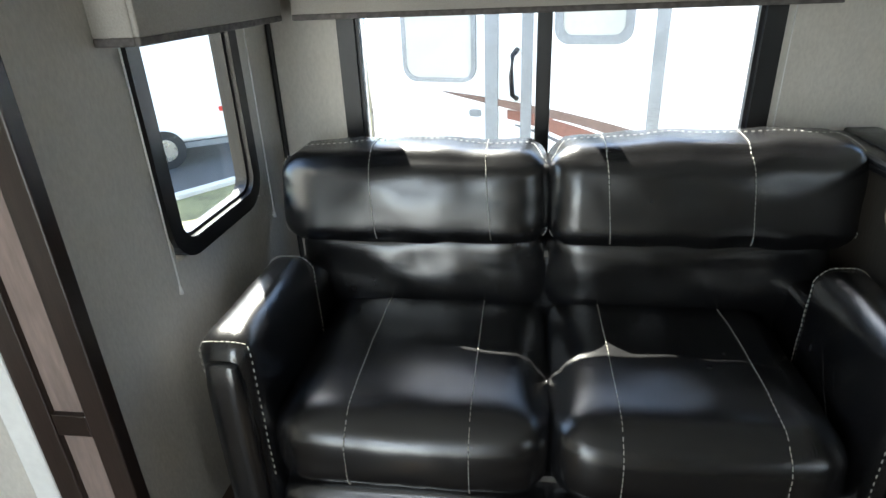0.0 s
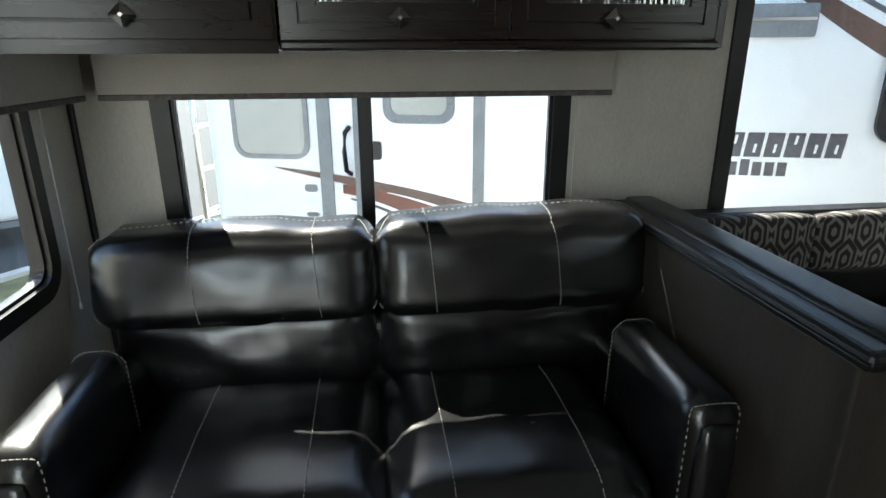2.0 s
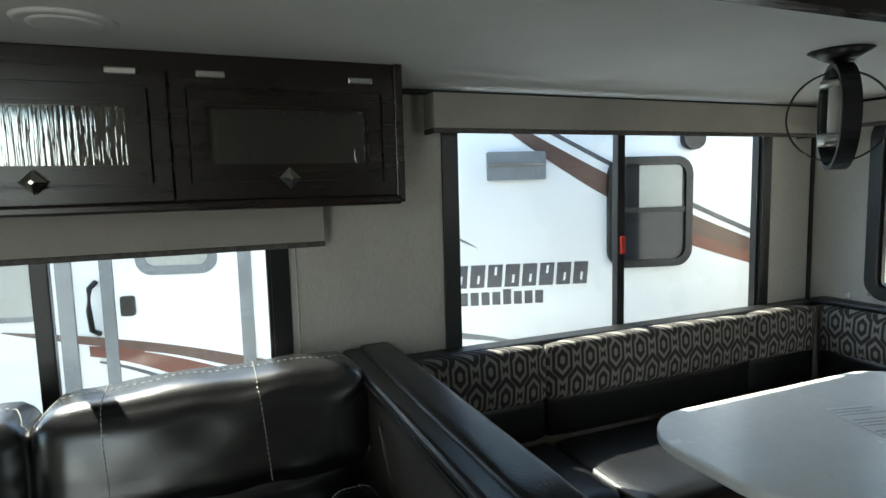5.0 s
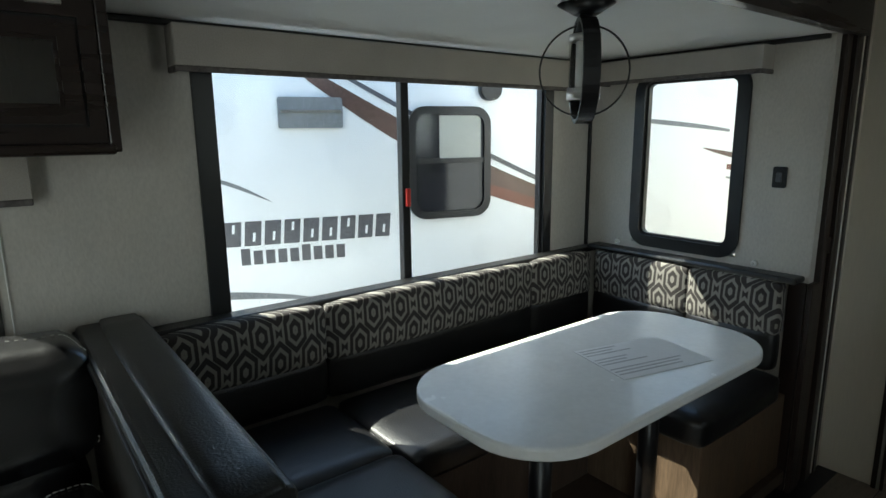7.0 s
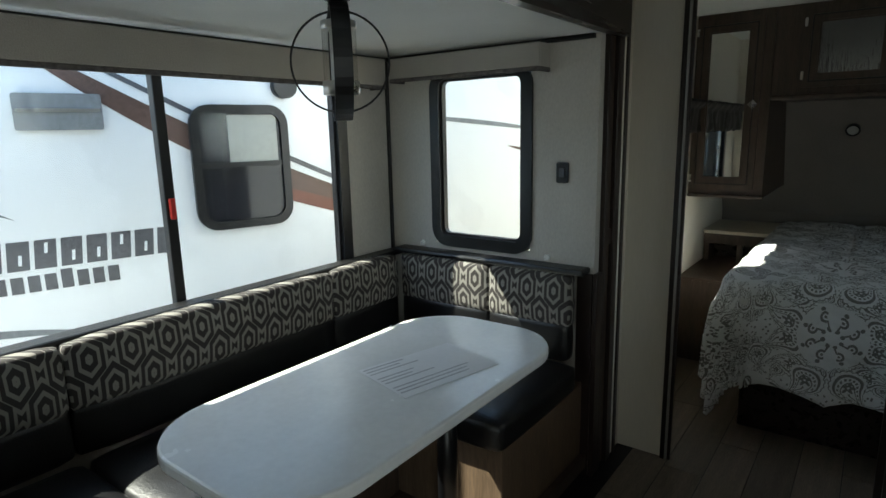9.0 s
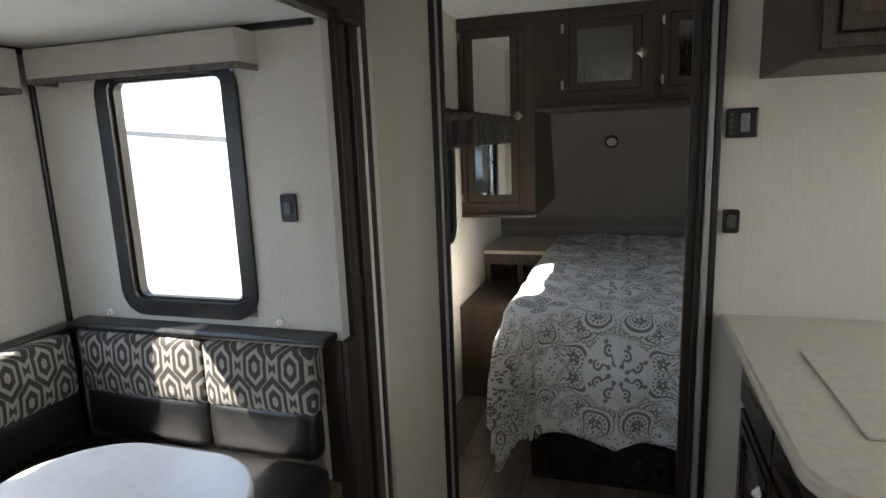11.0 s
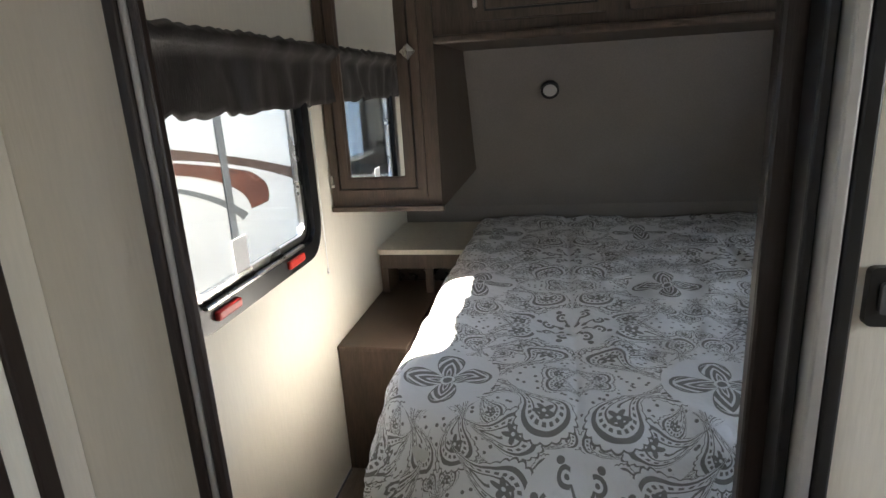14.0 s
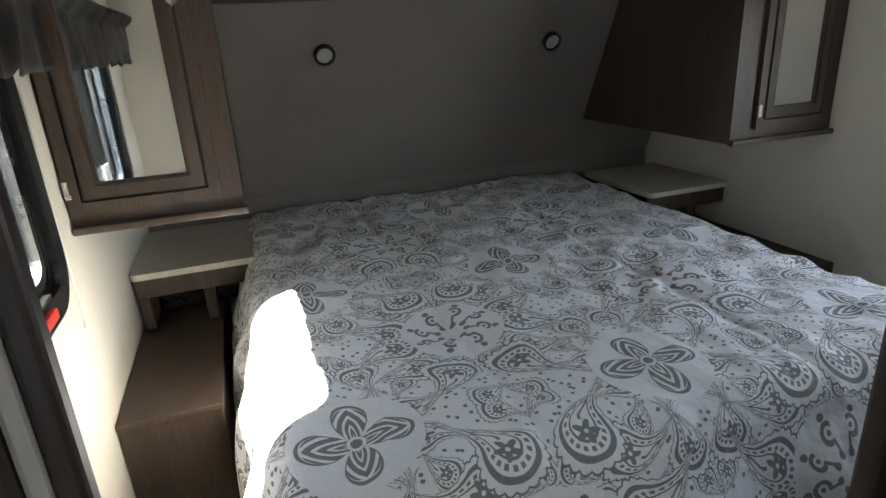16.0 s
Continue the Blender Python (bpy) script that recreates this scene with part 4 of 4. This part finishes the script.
def bedside_shelf(y0, y1):
    s = thing("bedside_shelf", (6.0, (y0 + y1) / 2, 0.5), "pale laminate bedside shelf on a brown frame", "shelf", "bedside shelves")
    b = slab(rrect(5.838, y0, HEAD - 0.002, y1, 0.03, 4), on_z(0.70), 0, 0.024)
    part("shelf_top", b, M_COUNTER, s)
    part("rail", box(5.86, y0 + 0.01, 0.62, 5.885, y1 - 0.01, 0.70, 0.003), M_BROWN, s)
    part("upright", box(5.86, (y0 + y1) / 2 - 0.05, 0.49, 5.885, (y0 + y1) / 2 - 0.01, 0.62, 0.003), M_BROWN, s)
    part("upright", box(5.86, y1 - 0.05, 0.49, HEAD - 0.003, y1 - 0.012, 0.62, 0.003), M_BROWN, s)
    part("back_box", box(6.05, y0 + 0.01, 0.49, HEAD - 0.004, y1 - 0.012, 0.70, 0.003), M_DARK, s)


bedside_shelf(0.53, SIDE - 0.003)
bedside_shelf(FAR + 0.003, -1.31)
ns2 = thing("nightstand", (5.7, -1.65, FLOOR), "brown wood bedside box in the far corner", "nightstand")
part("body", box(5.225, FAR + 0.002, FLOOR, HEAD - 0.002, -1.42, 0.49, 0.004), M_BROWN, ns2)

for y in (0.132, -0.955):
    rl = thing("reading_light", (nose_x(1.455), y, 1.455), "small round wall light with a dark rim", "wall light", "reading lights")
    c = [(y + 0.045 * math.cos(6.2832 * i / 32), 1.455 + 0.045 * math.sin(6.2832 * i / 32)) for i in range(32)]
    part("rim", ring(c, [(y + (p - y) * 0.76, 1.455 + (q - 1.455) * 0.76) for p, q in c], nose, -0.022, 0), M_BLACK, rl)
    part("lens", cylinder(nose(y, 1.455, -0.016), nose(y, 1.455, 0), 0.035, n=28), M_LED, rl, "frosted white lens")

bd = thing("bed", (5.25, -0.38, FLOOR), "queen bed with a grey paisley comforter", "bed")
part("base", box(4.42, -1.2, FLOOR, HEAD - 0.01, 0.44, 0.42, 0.01), M_DARK, bd)
part("mattress", box(4.36, -1.25, 0.42, HEAD - 0.006, 0.49, 0.66, 0.06, 4), M_WHITE, bd)
BX0, BX1, BY0, BY1 = 4.34, HEAD - 0.004, -1.27, 0.585


def drape(s, t):
    """A point of the spread-out comforter laid over the mattress; s along the bed, t across."""
    r = 0.10
    cx, cy = max(s, BX0 + 0.22), min(max(t, BY0 + 0.2), BY1 - 0.2)
    dx, dy = s - cx, t - cy
    over = math.hypot(dx, dy)
    top = 0.715 + 0.018 * noise.noise(Vector((s * 3.2, t * 3.2, 0.0))) + 0.015 * (1 - abs(2 * noise.noise(Vector((s * 4.0 + t * 3, t * 5.0 - s * 2, 5.0))))) + 0.006 * noise.noise(Vector((s * 9, t * 9, 2.0)))
    top += 0.016 * max(0.0, (s - 5.6) / 0.6)
    top -= 0.011 * math.exp(-(((t + 0.305) % 0.71 - 0.355) / 0.016) ** 2)
    if over < 1e-6:
        return Vector((s, t, top))
    nx, ny = dx / over, dy / over
    flat = 0.21 - r if ny == 0 or abs(nx) < 0.01 else 0.2 - r
    if over <= flat:
        return Vector((s, t, top))
    k = over - flat
    arc = r * math.pi / 2
    if k < arc:
        a = k / r
        return Vector((cx + nx * (flat + r * math.sin(a)), cy + ny * (flat + r * math.sin(a)), top - r * (1 - math.cos(a))))
    down = k - arc
    fold = 0.032 * min(1, down / 0.25) * math.sin((s * abs(ny) + t * abs(nx)) * 17 + 2 * math.atan2(ny, nx) * 3) + 0.05 * min(1, down / 0.12) + 0.05 * down
    rad = flat + r + fold
    return Vector((cx + nx * rad, cy + ny * rad, top - r - down))


b = bmesh.new()
NS, NT = 150, 210
uvs = b.loops.layers.uv.new("cloth")
S0, S1, T0, T1 = BX0 - 0.47, BX1, BY0 - 0.44, BY1 + 0.44
grid = [[b.verts.new(drape(S0 + (S1 - S0) * i / NS, T0 + (T1 - T0) * j / NT)) for j in range(NT + 1)] for i in range(NS + 1)]
for i in range(NS):
    for j in range(NT):
        f = b.faces.new((grid[i][j], grid[i + 1][j], grid[i + 1][j + 1], grid[i][j + 1]))
        for lp, (di, dj) in zip(f.loops, ((0, 0), (1, 0), (1, 1), (0, 1))):
            lp[uvs].uv = (S0 + (S1 - S0) * (i + di) / NS, T0 + (T1 - T0) * (j + dj) / NT)
smoothed(b)
cf = part("comforter", b, M_PAISLEY, bd, "white comforter with grey paisley print")
md = cf.modifiers.new("thickness", "SOLIDIFY")
md.thickness = 0.012

# gathered curtain over the bedroom window
cv = thing("window_curtain", (4.75, SIDE, 1.44), "gathered dark brown satin curtain valance", "curtain")
b = bmesh.new()
NC = 150
rows_c = []
for k in range(13):
    z = 1.665 - 0.205 * k / 12
    line_c = []
    for i in range(NC + 1):
        x = 3.95 + 1.42 * i / NC
        gather = 0.003 * math.sin(x * 40 + 6 * noise.noise(Vector((x * 5, z * 4, 0)))) + 0.02 * noise.noise(Vector((x * 9, z * 6, 3)))
        bulge = 0.04 * math.exp(-((k - 1.2) / 1.1) ** 2)
        line_c.append(b.verts.new((x, SIDE - 0.055 - gather * (0.4 + k / 12) - bulge , z + 0.012 * noise.noise(Vector((x * 22, 1, 0))) * (k < 2) + 0.012 * noise.noise(Vector((x * 14, 7, k / 6))) * k / 6)))
    rows_c.append(line_c)
for k in range(12):
    for i in range(NC):
        b.faces.new((rows_c[k][i], rows_c[k][i + 1], rows_c[k + 1][i + 1], rows_c[k + 1][i]))
smoothed(b)
fc = part("fabric", b, M_CURTAIN, cv)
md = fc.modifiers.new("thickness", "SOLIDIFY")
md.thickness = 0.006
part("rod", cylinder((3.95, SIDE - 0.03, 1.645), (5.34, SIDE - 0.03, 1.645), 0.01, n=10), M_WHITE, cv)


# ---- blind cords ----
def blind_cord(name, x, y, z0, z1):
    c = thing(name, (x, y, z0), "thin white blind cord with a small tassel", "cord", "blind cords")
    part("cord", cylinder((x, y, z0), (x, y, z1), 0.0022, n=6), M_WHITE, c)
    part("tassel", cylinder((x, y, z0 - 0.02), (x, y, z0 + 0.004), 0.006, 0.003, n=10), M_WHITE, c)


blind_cord("blind_cord", REARW + 0.012, 1.255, 0.72, 1.345)
blind_cord("blind_cord", REARW + 0.012, 1.885, 0.69, 1.345)
blind_cord("blind_cord", 0.835, BACK - 0.012, 0.9, 1.345)
blind_cord("blind_cord", 5.21, SIDE - 0.008, 0.83, 1.44)

# ---- outdoors ----
GROUND = -0.95
structure("ground", box(-400, -400, GROUND - 0.5, 400, 400, GROUND), M_ASPHALT, "dark asphalt sales lot", "ground")

# the neighbouring trailer stands at an angle
NM = Matrix.Translation((0, 3.79, 0)) @ Matrix.Rotation(radians(-16.2), 4, "Z")


def side(a, b, c):
    return NM @ Vector((a, c, b))


def plate(a0, z0, a1, z1, c0=-0.006, c1=0.01, r=0.003, n=1):
    return slab(rrect(a0, z0, a1, z1, r, n), side, c0, c1)


nt = thing("travel_trailer", side(3, GROUND, 1.2), "white travel trailer with rust and charcoal swoosh decals", "trailer", "parked trailers")
b = box(-1.03, 0.0, -0.55, 8.2, 2.75, 2.06, 0.06, 4)
part("body", moved(b, NM), M_SKIN, nt)
for x in (3.3, 4.3):
    w = part("wheel", moved(cylinder((x, 0.02, GROUND + 0.38), (x, 0.3, GROUND + 0.38), 0.38, n=32), NM), M_TYRE, nt)
    part("rim", moved(cylinder((x, 0.0, GROUND + 0.38), (x, 0.05, GROUND + 0.38), 0.2, n=24), NM), M_CHROME, w)
part("bumper", moved(box(-1.25, 0.2, -0.6, -1.03, 2.5, -0.45, 0.01), NM), M_BLACK, nt)
# entry door
dr = part("entry_door", plate(0.05, -0.45, 0.78, 1.72, -0.014, 0.01, 0.05, 5), M_SKIN, nt, "white entry door")
for a0, a1 in ((-0.01, 0.06), (0.755, 0.825)):
    part("door_strip", plate(a0, -0.45, a1, 1.75, -0.024, 0.01), M_GREY, dr, "grey frame strip")
part("door_window", slab(rrect(0.24, 1.11, 0.59, 1.62, 0.06), side, -0.02, -0.012), M_BLIND, dr)
part("door_window_frame", ring(rrect(0.19, 1.06, 0.64, 1.67, 0.09), rrect(0.24, 1.11, 0.59, 1.62, 0.06), side, -0.03, -0.01), M_GREY, dr)
part("latch", slab(rrect(0.095, 0.83, 0.17, 0.945, 0.015, 3), side, -0.04, -0.014), M_BLACK, dr)
part("grab_handle", moved(tube([(-0.04, -0.01, 1.03), (-0.055, -0.06, 1.0), (-0.06, -0.07, 0.88), (-0.055, -0.06, 0.76), (-0.04, -0.01, 0.73)], 0.016), NM), M_BLACK, nt)
part("corner_strip", plate(-0.25, -0.5, -0.165, 2.0, -0.02, 0.01), M_GREY, nt, "grey seam strip")
for a0, z0, a1, z1, m in ((-0.83, 0.82, -0.31, 1.5, M_BLIND),):
    w = part("side_window", slab(rrect(a0 + 0.03, z0 + 0.03, a1 - 0.03, z1 - 0.03, 0.08), side, -0.02, -0.008), m, nt)
    part("frame", ring(rrect(a0, z0, a1, z1, 0.1), rrect(a0 + 0.03, z0 + 0.03, a1 - 0.03, z1 - 0.03, 0.07), side, -0.026, -0.004), M_GREY, w)
    for k in range(16):
        part("blind_slat", plate(a0 + 0.05, z0 + 0.06 + k * 0.037, a1 - 0.05, z0 + 0.085 + k * 0.037, -0.024, -0.019), M_BLIND, w)
w = part("side_window", slab(rrect(3.03, 1.01, 3.51, 1.65, 0.08), side, -0.016, -0.006), M_SMOKED, nt, "dark tinted window")
part("frame", ring(rrect(2.995, 0.985, 3.545, 1.675, 0.11), rrect(3.04, 1.03, 3.50, 1.63, 0.075), side, -0.035, -0.004), M_BLACK, w)
part("mid_rail", plate(3.04, 1.33, 3.50, 1.36, -0.03, -0.01), M_BLACK, w)
part("blind", plate(3.2, 1.36, 3.48, 1.62, -0.019, -0.015), M_BLIND, w, "pale blind behind the upper pane")
vt = part("vent_cover", plate(2.24, 1.55, 2.60, 1.72, -0.03, 0.0, 0.012, 2), M_GREY, nt, "grey vent cover")
part("vent_lip", plate(2.25, 1.635, 2.59, 1.65, -0.042, -0.028), M_CHROME, vt)
part("marker_light", moved(cylinder((3.54, -0.06, 1.78), (3.54, 0.0, 1.78), 0.07, n=20), NM), M_BLACK, nt)


def swoosh(upper, lower, m, name="decal", label="", lift=0.004):
    """A curved decal between two edges given as cubic sweeps a, z."""
    def at(p, u):
        q = [Vector(x) for x in p]
        return (1 - u) ** 3 * q[0] + 3 * u * (1 - u) ** 2 * q[1] + 3 * u * u * (1 - u) * q[2] + u ** 3 * q[3]
    up = [at(upper, i / 24) for i in range(25)]
    dn = [at(lower, i / 24) for i in range(25)]
    return part(name, slab([tuple(p) for p in up] + [tuple(p) for p in dn[::-1]], side, -lift, -lift + 0.003), m, nt, label)


# rear sweep: from the seam down towards the front
swoosh([(-0.56, 0.765), (-0.2, 0.73), (0.5, 0.68), (1.4, 0.36)], [(-0.56, 0.76), (-0.2, 0.67), (0.5, 0.60), (1.4, 0.26)], M_BROWNDECAL, label="brown sweep decal", lift=0.016)
swoosh([(-0.1, 0.66), (0.2, 0.64), (0.6, 0.55), (1.4, 0.22)], [(-0.1, 0.60), (0.2, 0.56), (0.5, 0.42), (1.0, 0.12)], M_RUST, label="rust sweep decal", lift=0.018)
swoosh([(0.2, 0.615), (0.4, 0.59), (0.7, 0.5), (1.2, 0.32)], [(0.2, 0.612), (0.4, 0.575), (0.7, 0.475), (1.2, 0.28)], M_SKIN, label="white sweep line", lift=0.0205)
swoosh([(-0.05, 0.57), (0.2, 0.53), (0.5, 0.38), (0.8, 0.18)], [(-0.05, 0.56), (0.2, 0.505), (0.5, 0.35), (0.8, 0.13)], M_LETTER, label="charcoal sweep line", lift=0.0195)
# front sweep: from the roof past the dark window
swoosh([(2.35, 1.92), (2.8, 1.68), (3.4, 1.32), (4.4, 0.98)], [(2.35, 1.86), (2.8, 1.52), (3.4, 1.15), (4.4, 0.82)], M_BROWNDECAL, label="brown sweep decal", lift=0.004)
swoosh([(2.55, 1.89), (2.9, 1.72), (3.4, 1.42), (4.4, 1.02)], [(2.55, 1.865), (2.9, 1.69), (3.4, 1.385), (4.4, 0.99)], M_LETTER, label="charcoal sweep line", lift=0.006)
swoosh([(3.5, 1.2), (3.7, 1.14), (4.0, 1.04), (4.4, 0.92)], [(3.5, 1.13), (3.7, 1.06), (4.0, 0.96), (4.4, 0.86)], M_RUST, label="rust sweep decal", lift=0.006)
# nose sweep, seen from the bedroom
swoosh([(4.5, 1.62), (4.8, 1.60), (5.2, 1.58), (5.6, 1.52)], [(4.5, 1.60), (4.8, 1.565), (5.2, 1.54), (5.6, 1.50)], M_GREY, label="grey sweep decal", lift=0.004)
swoosh([(5.35, 1.385), (5.7, 1.34), (6.3, 1.26), (7.1, 1.02)], [(5.35, 1.38), (5.7, 1.27), (6.3, 1.20), (7.1, 0.93)], M_BROWNDECAL, label="brown sweep decal", lift=0.004)
swoosh([(5.6, 1.255), (6.3, 1.18), (6.9, 1.10), (6.78, 0.86)], [(5.6, 1.215), (6.25, 1.13), (6.62, 1.02), (6.63, 0.84)], M_RUST, label="rust sweep decal", lift=0.005)
swoosh([(5.9, 1.235), (6.35, 1.18), (6.75, 1.09), (7.1, 0.93)], [(5.9, 1.228), (6.35, 1.16), (6.75, 1.065), (7.1, 0.905)], M_SKIN, label="white sweep line", lift=0.007)
swoosh([(5.6, 1.16), (6.0, 1.11), (6.35, 1.02), (6.6, 0.82)], [(5.6, 1.145), (6.0, 1.09), (6.35, 0.99), (6.55, 0.79)], M_GREY, label="grey sweep line", lift=0.006)
part("seam_strip", plate(6.44, -0.4, 6.49, 1.45, -0.012, 0.0), M_GREY, nt, "grey seam strip")
swoosh([(1.80, 1.30), (1.95, 1.28), (2.05, 1.22), (2.18, 1.14)], [(1.80, 1.285), (1.95, 1.25), (2.05, 1.195), (2.18, 1.138)], M_GREY, label="thin grey arc decal", lift=0.004)
swoosh([(1.6, 0.66), (1.9, 0.64), (2.2, 0.62), (2.5, 0.52)], [(1.6, 0.6), (1.9, 0.6), (2.2, 0.58), (2.5, 0.515)], M_GREY, label="grey sweep decal", lift=0.004)
# the maker's mark and model line as plain letter-shaped blocks
nm_part = bmesh.new()
for k in range(10):
    a = 1.79 + k * 0.109
    slab([(a + 0.004, 0.895), (a + 0.094, 0.895), (a + 0.106, 1.035), (a + 0.016, 1.035)], side, -0.004, 0.0, nm_part)
mark = part("name_mark", nm_part, M_LETTER, nt, "charcoal block marks")
cut = bmesh.new()
for k in range(10):
    a, z = 1.79 + k * 0.109 + 0.05, 0.92 + 0.05 * (k * 7 % 3 == 1)
    slab([(a, z), (a + 0.014, z), (a + 0.02, z + 0.05), (a + 0.006, z + 0.05)], side, -0.006, -0.0035, cut)
part("cut_out", cut, M_SKIN, mark, "pale gaps in the block marks")
nm_part = bmesh.new()
for k in range(9):
    a = 1.99 + k * 0.068
    slab([(a, 0.785), (a + 0.05, 0.785), (a + 0.05, 0.865 if k not in (0, 5) else 0.88), (a, 0.865 if k not in (0, 5) else 0.88)], side, -0.004, 0.0, nm_part)
part("name_mark", nm_part, M_LETTER, nt, "small charcoal block marks")
for z, h in ((0.60, 0.05), (0.51, 0.06), (0.43, 0.03), (0.35, 0.05)):
    part("sticker", slab(rrect(-0.42 + (0.05 if h < 0.06 else 0.04), z, -0.28, z + h, 0.02, 3), side, -0.004, 0.0), M_GREY if h != 0.06 else M_PAPER, nt)
# ladder on the rear
ld = part("ladder", moved(tube([(-1.17, 0.1, -0.3), (-1.17, 0.1, 2.03)], 0.02), NM), M_CHROME, nt, "metal roof ladder")
part("rail", moved(tube([(-1.17, 0.5, -0.3), (-1.17, 0.5, 2.03)], 0.02), NM), M_CHROME, ld)
for k in range(8):
    part("rung", moved(tube([(-1.17, 0.1, -0.2 + k * 0.3), (-1.17, 0.5, -0.2 + k * 0.3)], 0.014), NM), M_CHROME, ld)

# a second trailer across the lot, beyond the kerb and grass
FW = Matrix.Translation((-4.35, 8.25, 0)) @ Matrix.Rotation(radians(33.5), 4, "Z")
ft = thing("travel_trailer", (-5.6, 8.5, GROUND), "white travel trailer parked across the lot", "trailer", "parked trailers")
part("body", moved(box(-7.5, 0.0, -0.6, 0.0, 2.7, 2.3, 0.1, 4), FW), M_SKIN, ft)
part("bumper", moved(box(0.0, 0.3, -0.5, 0.25, 2.4, -0.4, 0.01), FW), M_BLACK, ft)
part("tail_light", moved(box(-0.12, -0.02, -0.2, -0.03, 0.02, -0.13, 0.005), FW), M_RED, ft)
part("skirt", moved(box(-7.4, 0.01, -0.68, -0.05, 0.04, -0.6), FW), M_GREY, ft)
part("name_mark", moved(box(-3.2, -0.008, 0.25, -2.2, 0.0, 0.40), FW), M_LETTER, ft, "charcoal block mark")
part("ladder", moved(tube([(0.08, 0.12, -0.3), (0.10, 0.12, 1.2), (0.10, 0.12, 2.3)], 0.025), FW), M_BLACK, ft)
for x in (-0.95, -1.95):
    w = part("wheel", moved(cylinder((x, -0.03, GROUND + 0.28), (x, 0.26, GROUND + 0.28), 0.28, n=32), FW), M_TYRE, ft)
    part("rim", moved(cylinder((x, -0.05, GROUND + 0.28), (x, 0.0, GROUND + 0.28), 0.16, n=24), FW), M_CHROME, w)
KM = Matrix.Translation((-4.0, 6.8, GROUND)) @ Matrix.Rotation(radians(55.5), 4, "Z")
structure("grass", moved(box(-12, -2.2, 0, 14, -0.15, 0.05), KM), M_GRASS, "strip of dry grass behind a kerb", "ground")
structure("kerb", moved(box(-12, -0.15, 0, 14, 0.0, 0.11, 0.02), KM), M_CONCRETE, "pale concrete kerb", "kerb")

# ---- floor planks last ----
structure("floor", box(TAIL, FAR, FLOOR - 0.05, NOSE, SIDE, FLOOR - 0.004), M_BLACK, "floor deck under vinyl planks", "floor")
fl = bpy.data.objects["floor"]
M_PLANK = material("vinyl_plank", (0.17, 0.135, 0.105), 0.5, vary=0.3, scale=5, bump=0.2, bump_scale=60, stretch=(0.5, 6, 1))
t = M_PLANK.node_tree
oi = t.nodes.new("ShaderNodeObjectInfo")
hsv = t.nodes.new("ShaderNodeHueSaturation")
t.links.new(math_node(t, "MULTIPLY_ADD", oi.outputs["Random"], 0.5, 0.75), hsv.inputs["Value"])
old = t.nodes["Principled BSDF"].inputs["Base Color"].links[0].from_socket
t.links.new(old, hsv.inputs["Color"])
t.links.new(hsv.outputs[0], t.nodes["Principled BSDF"].inputs["Base Color"])
plank = bpy.data.meshes.new("plank")
b = box(0, 0, -0.004, 1.096, 0.171, 0.0, 0.0015, 1)
b.transform(Matrix.Scale(U, 4))
b.to_mesh(plank)
b.free()
plank.materials.append(M_PLANK)
for j in range(16):
    y = FAR + 0.002 + j * 0.1745
    for i in range(9):
        x = TAIL + 0.01 + i * 1.1 - (j * 0.37) % 1.1
        x0, x1 = max(x, TAIL + 0.005), min(x + 1.096, NOSE - 0.005)
        if x1 - x0 < 0.02 or y + 0.17 > 0.93 and x < 3.6:
            continue
        p = new("plank", plank)
        p.location, p.scale = (x0 * U, y * U, FLOOR * U), ((x1 - x0) / 1.096, 1, 1)
        p.parent = fl
